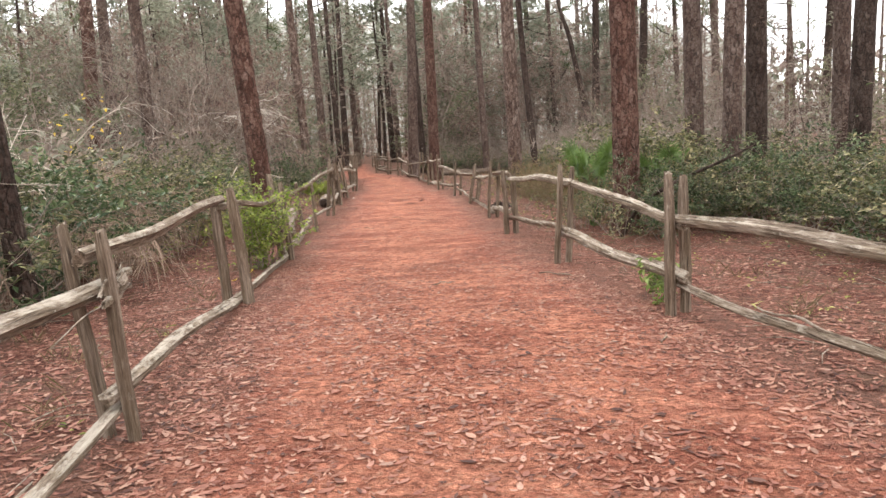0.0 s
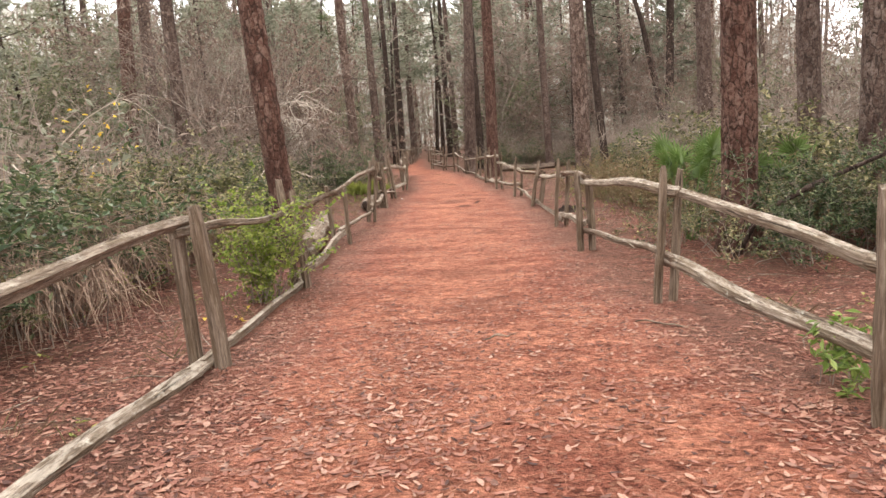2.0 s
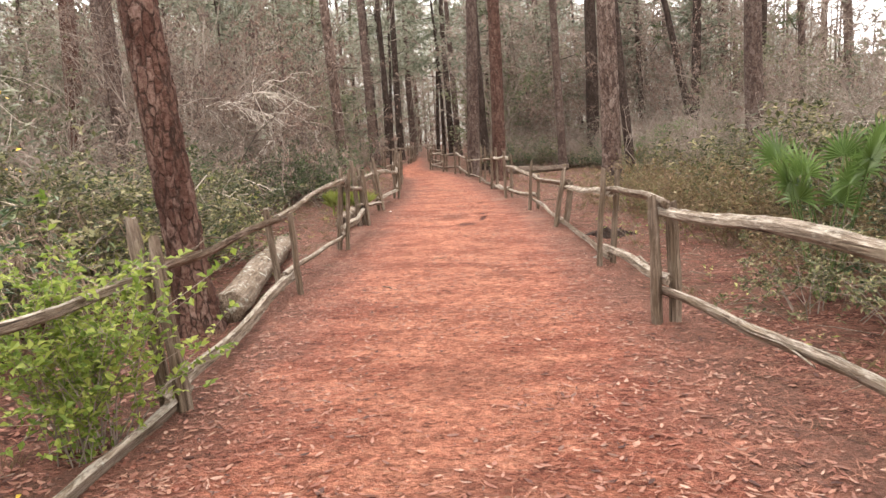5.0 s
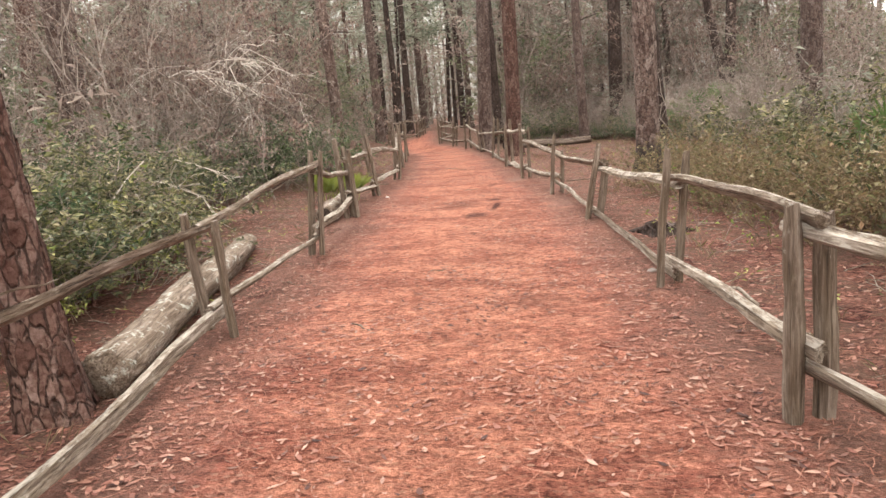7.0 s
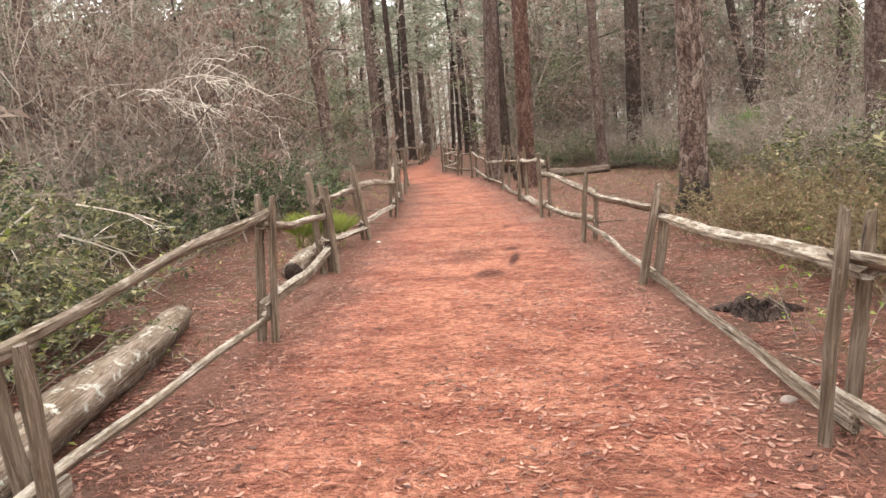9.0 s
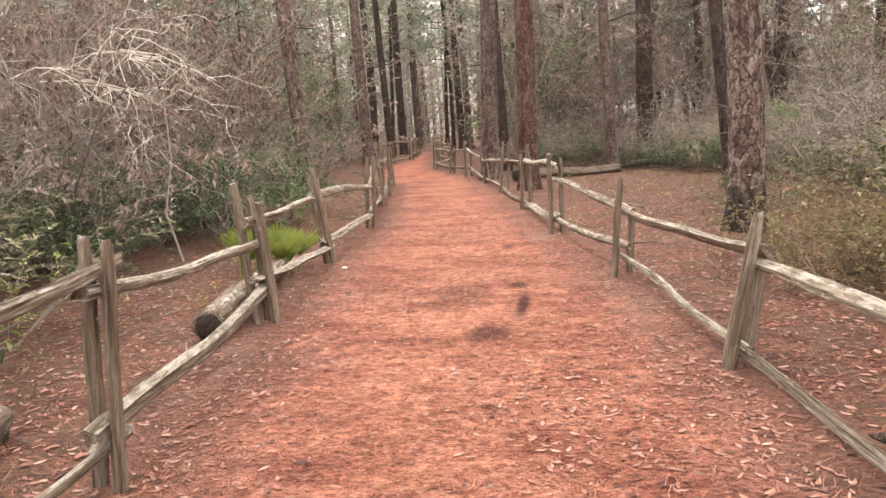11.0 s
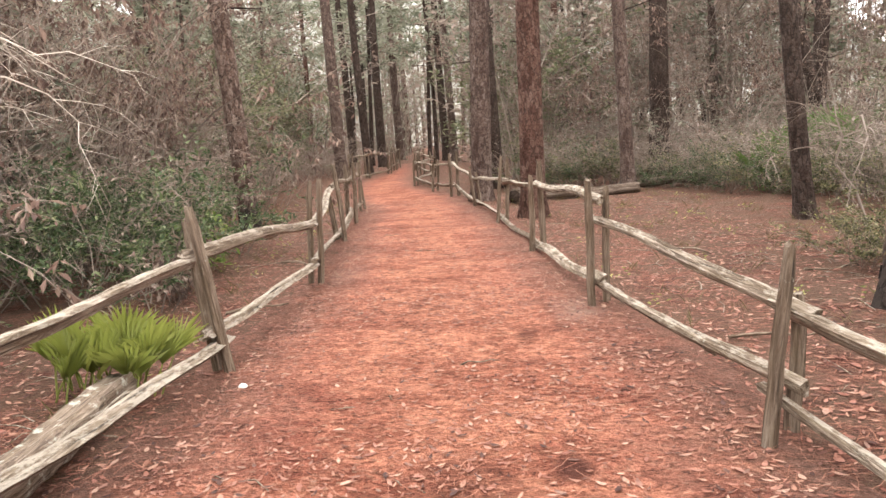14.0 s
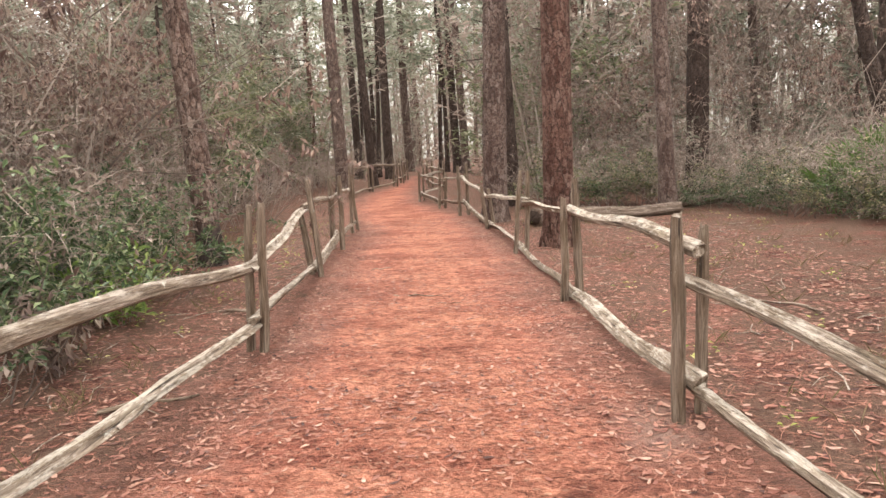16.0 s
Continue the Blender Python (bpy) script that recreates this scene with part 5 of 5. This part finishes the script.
dead_branch(-5.0, 20.6, 2.9, 301, 1.5, "pale arching dead branches hanging from the thicket", 12)
dead_branch(-6.6, 20.0, 2.6, 302, 1.5, "pale arching dead branches hanging from the thicket", 8)
dead_branch(-4.6, 14.6, 1.0, 303, 1.1, "bleached dead branch lying in the thicket", 6)
dead_branch(-4.2, 6.6, 0.9, 304, 1.2, "bleached dead branch lying in the thicket", 7)
dead_branch(-5.2, 9.0, 1.5, 305, 1.2, "bleached dead branch lying in the thicket", 7)
dead_branch(3.6, 24.4, 1.3, 306, 0.8, "thin vine stems hanging beside a pine", 6, M_TWIG)
dead_branch(4.8, 25.6, 1.5, 307, 1.0, "thin vine stems hanging beside a pine", 7, M_TWIG)
dead_branch(4.6, 13.6, 0.5, 308, 1.0, "dry bleached branches lying in the scrub", 6)
dead_branch(6.5, 16.5, 1.0, 309, 1.0, "dry bleached branches lying in the scrub", 6)


def fallen_branch():
    rng = random.Random(71)
    t = thing("fallen_branch", at(3.72, 9.3), "dark dead branch propped up among shrubs", "dead branch")
    g = Geo()
    pts = [Vector((0, 0.05, -0.08)), Vector((0.3, 0, 0.5)), Vector((0.85, 0, 0.80)), Vector((1.5, -0.05, 1.08)), Vector((2.1, -0.1, 1.36))]
    g.tube(pts, [0.034, 0.032, 0.03, 0.024, 0.012], 6, False, 0.1, rng)
    for p in pts[1:4]:
        branching(g, Geo(), p, Vector((0.4, rng.gauss(0, 1), 0.6)), 0.5, 0.008, 1, rng, None, 0.03)
    part("branch", g, M_BARK_DARK, t)


fallen_branch()
dead_branch(6.5, 20.5, 1.3, 310, 0.9, "tangle of dead grey stems over the palmettos", 9, M_TWIG)


# ---------------------------------------------------------------- logs, sticks, stump
def log(a, b, r, seed, label, end_mat=None, wood=None):
    rng = random.Random(seed)
    a, b = Vector(a), Vector(b)
    t = thing("fallen_log", Matrix.Identity(4), label, "log")
    g = wood_piece((b - a).length, r, rng, 14, 0.05, 0.25, 1.0, 24)
    body = part("trunk", g, wood or M_LOG, t, m=along(a, b), smooth=True)
    end = Geo()
    end.tube([Vector((0, 0, -0.035)), Vector((0, 0, 0.05))], [r * 0.8, r * 0.9], 12, True, 0.1, rng)
    part("cut_end", end, end_mat or M_ROT, body, "" if end_mat else "dark rotten broken end")


log((-1.74, 10.48, 0.11), (-2.95, 15.0, 0.09), 0.17, 1, "long pale weathered log lying behind the fence", M_LOG)
log((-2.55, 16.75, 0.13), (-3.05, 19.4, 0.10), 0.13, 2, "grey weathered log with a dark rotten end")
log((-0.95, 31.5, 0.11), (1.8, 32.3, 0.12), 0.16, 3, "dark fallen log resting on the forest floor", None, M_LOG_DARK)
log((1.85, 33.3, 0.11), (3.6, 33.9, 0.11), 0.125, 4, "grey-brown fallen log behind slim pines", None, M_LOG_DARK)
log((-1.05, 31.0, 0.16), (-0.75, 31.8, 0.17), 0.17, 5, "short cut log lying beside the fence", None, M_LOG_DARK)


def stump(x, y):
    """A low rotten stump: a ragged ring of wood round a hollow heart, with two root flares."""
    rng = random.Random(91)
    t = thing("tree_stump", at(x, y, -0.02), "low rotten tree stump sunk in the leaf litter", "tree stump")
    g, n = Geo(), 14
    rim = [rng.uniform(0.07, 0.15) for _ in range(n)]
    for r0, z in ((0.24, -0.03), (0.20, 0.05), (0.17, 1.0), (0.125, 0.9), (0.11, 0.02)):
        for k in range(n):
            w = 2 * math.pi * k / n
            q = r0 * rng.uniform(0.92, 1.08)
            g.v.append((q * math.cos(w), q * math.sin(w), rim[k] * z if z > 0.5 else z))
    for i in range(4):
        for k in range(n):
            k2 = (k + 1) % n
            g.f.append((i * n + k, i * n + k2, (i + 1) * n + k2, (i + 1) * n + k))
    g.f.append(tuple(4 * n + k for k in range(n)))
    part("wood", g, M_BARK_DARK, t, smooth=False)
    for a in (0.3, 2.6):
        rt = Geo()
        d = Vector((math.cos(a), math.sin(a), 0))
        rt.tube([d * 0.14 + Vector((0, 0, 0.05)), d * 0.28 + Vector((0, 0, 0.02)), d * 0.46 - Vector((0, 0, 0.02))], [0.055, 0.045, 0.02], 7, True, 0.12, rng)
        part("root", rt, M_BARK_DARK, t)


stump(2.05, 14.95)


def stick(x, y, length, turn, r, seed, mat=None):
    rng = random.Random(seed)
    g = wood_piece(length, r, rng, 5, length * 0.06, 0.4, 0.9, 6)
    ob = new("stick", g.mesh("stick", mat or M_RAIL))
    ob.matrix_basis = along((x, y, r * 0.9 + max(0.0, ground_z(x, y))), (x + math.cos(turn) * length, y + math.sin(turn) * length, r * 0.9 + max(0.0, ground_z(x, y))))
    tagged(ob, "thin weathered stick lying on pine straw", "stick", "fallen sticks")


stick(-2.3, 25.0, 0.5, -0.15, 0.008, 1)
stick(2.75, 6.4, 0.45, 2.6, 0.011, 2)
stick(-0.9, 20.0, 0.32, 0.3, 0.006, 3)
stick(-1.75, 13.2, 0.3, -0.6, 0.007, 4)
stick(1.6, 24.0, 0.8, 2.2, 0.014, 5, M_LOG)
stick(2.3, 22.9, 0.6, 0.3, 0.016, 6, M_LOG)
stick(1.0, 20.5, 0.7, 0.2, 0.016, 7, M_LOG)
stick(-3.9, 24.3, 0.6, -0.4, 0.02, 8, M_LOG)
stick(-3.4, 21.6, 0.6, 0.5, 0.02, 9, M_LOG)
stick(-2.6, 10.9, 0.5, 0.2, 0.02, 10, M_LOG)
stick(-1.6, 19.2, 0.3, 0.5, 0.006, 11)
sr = random.Random(8)
for i in range(26):
    y = sr.uniform(2, 30)
    stick(sr.uniform(left_x(y) + 0.3, right_x(y) - 0.3) if i % 2 else (left_x(y) - sr.uniform(0.4, 2) if i % 4 else right_x(y) + sr.uniform(0.4, 3)), y, sr.uniform(0.12, 0.4), sr.uniform(0, 6.28), sr.uniform(0.004, 0.009), 40 + i)

g = Geo()
g.tube([Vector((0, 0, -0.01)), Vector((0.0, 0.0, 0.012)), Vector((0.004, 0, 0.026))], [0.026, 0.032, 0.014], 8, True, 0.15, random.Random(2))
rock = Geo()
rock.tube([Vector((0, 0, -0.03)), Vector((0.005, 0, 0.03)), Vector((0.0, 0.01, 0.065)), Vector((0, 0, 0.085))], [0.10, 0.115, 0.085, 0.03], 9, True, 0.18, random.Random(12))
rock_ob = new("rock", rock.mesh("rock", M_ROCK))
rock_ob.matrix_basis = Matrix.LocRotScale((1.76, 13.15, -0.008), Euler((0, 0, 0.6)), (0.5, 0.36, 0.42))
tagged(rock_ob, "pale grey rock lying beside the fence rail", "rock")
chip = new("stone_chip", g.mesh("stone_chip", M_STONE))
chip.location = (-2.33, 19.6, 0.0)
tagged(chip, "small white stone chip lying on the path", "stone")


# ---------------------------------------------------------------- leaf litter and needles
def scatter():
    rng = np.random.default_rng(5)
    leaves, needles = Geo(), Geo()
    r = random.Random(6)

    def drop_leaf(x, y, z, big):
        a = r.uniform(0, 6.28)
        L = 0.016 + 0.062 * r.random() ** 1.5 + big
        W = L * r.uniform(0.2, 0.46 + big * 3)
        ca, sa = math.cos(a), math.sin(a)
        curl = r.uniform(-0.1, 0.28)
        tip = r.uniform(0.0, 0.010)
        b = len(leaves.v)
        for u, w, h in ((-0.5, 0.0, tip), (-0.18, r.uniform(0.3, 0.55), curl * W), (0.22, r.uniform(0.2, 0.48), curl * W), (0.5, 0.0, r.uniform(0, 0.010)), (0.2, -0.42, curl * W * 0.8), (-0.15, -0.5, curl * W)):
            leaves.v.append((x + L * u * ca - W * w * sa, y + L * u * sa + W * w * ca, z + h))
        leaves.f += [(b, b + 1, b + 5), (b + 1, b + 2, b + 4, b + 5), (b + 2, b + 3, b + 4)]

    def drop_needle(x, y, z):
        a = r.gauss(0.2, 0.9)
        L = r.uniform(0.06, 0.16)
        w = r.uniform(0.0008, 0.0017)
        k = r.uniform(-0.25, 0.25)
        dx, dy = math.cos(a) * L / 2, math.sin(a) * L / 2
        nx, ny = -math.sin(a), math.cos(a)
        b = len(needles.v)
        z1 = z + r.uniform(0, 0.012)
        for s, off, h in ((-1, 0, r.uniform(0, 0.008)), (0, k * L * 0.3, 0.004), (1, 0, r.uniform(0, 0.008))):
            cx, cy = x + dx * s + nx * off, y + dy * s + ny * off
            needles.v += [(cx + nx * w, cy + ny * w, z1 + h), (cx - nx * w, cy - ny * w, z1 + h)]
        needles.f += [(b, b + 1, b + 3, b + 2), (b + 2, b + 3, b + 5, b + 4)]

    for n in range(125000):
        y = r.uniform(0.3, 33) if n < 100000 else r.uniform(0.3, 7.5)
        lo, hi = left_x(y), right_x(y)
        u = r.random()
        if u < 0.47:
            x = lo + (hi - lo) * r.random()
            if noise.noise((x * 0.8, y * 0.8, 4)) + r.uniform(-0.5, 0.5) < -0.02 and 0.15 < (x - lo) / (hi - lo) < 0.85:
                continue
        elif u < 0.72:
            x = lo - 2.8 * r.random() + 0.3
        else:
            x = hi + 4.2 * r.random() - 0.3
        inside = lo - 0.2 < x < hi + 0.2
        drop_leaf(x, y, 0.009 if inside else max(ground_z(x, y), -0.012) + 0.006, r.uniform(0, 0.03) if x > hi and y > 17 else r.uniform(0, 0.018) if y < 5 or not inside else 0.0)
    for _ in range(46000):
        y = 0.3 + 30 * r.random()
        lo, hi = left_x(y) - 1.2, right_x(y) + 1.6
        x = lo + (hi - lo) * r.random()
        inside = left_x(y) - 0.2 < x < right_x(y) + 0.2
        drop_needle(x, y, 0.008 if inside else max(ground_z(x, y), -0.012) + 0.005)
    tagged(new("leaf_litter", leaves.mesh("leaf_litter", M_LITTER, False)), "scattered dry pinkish-brown leaves on the path", "fallen leaves", kind="stuff")
    tagged(new("pine_straw", needles.mesh("pine_straw", M_NEEDLE, False)), "loose reddish pine needles on the path", "pine needles", kind="stuff")


def floor_bits():
    """Grass tufts, seedlings and twigs on the floor beyond the fences."""
    r = random.Random(14)
    grass, weeds, twigs = Geo(), Geo(), Geo()

    def spot():
        y = r.uniform(1.0, 33.0)
        if r.random() < 0.4:
            return left_x(y) - 0.35 - 2.6 * r.random(), y
        return right_x(y) + 0.35 + 4.5 * r.random() ** 0.8, y

    for _ in range(620):
        x, y = spot()
        z = ground_z(x, y)
        for _ in range(r.randint(5, 12)):
            a = r.uniform(0, 6.28)
            d = Vector((math.cos(a) * 0.6, math.sin(a) * 0.6, r.uniform(0.3, 1.2)))
            grass.leaf((x + r.gauss(0, 0.05), y + r.gauss(0, 0.05), z), d, (0, 0, 1), r.uniform(0.06, 0.22), r.uniform(0.004, 0.008), 0.1)
    for _ in range(260):
        x, y = spot()
        z = ground_z(x, y)
        for _ in range(r.randint(4, 10)):
            a = r.uniform(0, 6.28)
            weeds.leaf((x + r.gauss(0, 0.05), y + r.gauss(0, 0.05), z + r.uniform(0.02, 0.12)), (math.cos(a), math.sin(a), r.uniform(0, 0.6)), (0, 0, 1), r.uniform(0.03, 0.07), r.uniform(0.015, 0.03))
    for _ in range(1300):
        x, y = spot()
        z = ground_z(x, y) + 0.008
        a, L = r.uniform(0, 6.28), r.uniform(0.08, 0.45)
        p, q = Vector((x, y, z)), Vector((x + math.cos(a) * L, y + math.sin(a) * L, z + r.uniform(0, 0.03)))
        mid = p.lerp(q, 0.5) + Vector((r.gauss(0, 0.03), r.gauss(0, 0.03), 0.012))
        w = r.uniform(0.002, 0.006)
        twigs.tube([p, mid, q], [w, w * 0.9, w * 0.5], 3)
    tagged(new("grass_tufts", grass.mesh("grass_tufts", M_GRASS, False)), "thin tufts of dry grass on the forest floor", "grass", kind="stuff")
    tagged(new("seedlings", weeds.mesh("seedlings", M_WEED, False)), "tiny light green seedlings on the forest floor", "seedlings", kind="stuff")
    tagged(new("twig_litter", twigs.mesh("twig_litter", M_RAIL, False)), "small grey twigs scattered on the forest floor", "twigs", kind="stuff")


scatter()
floor_bits()
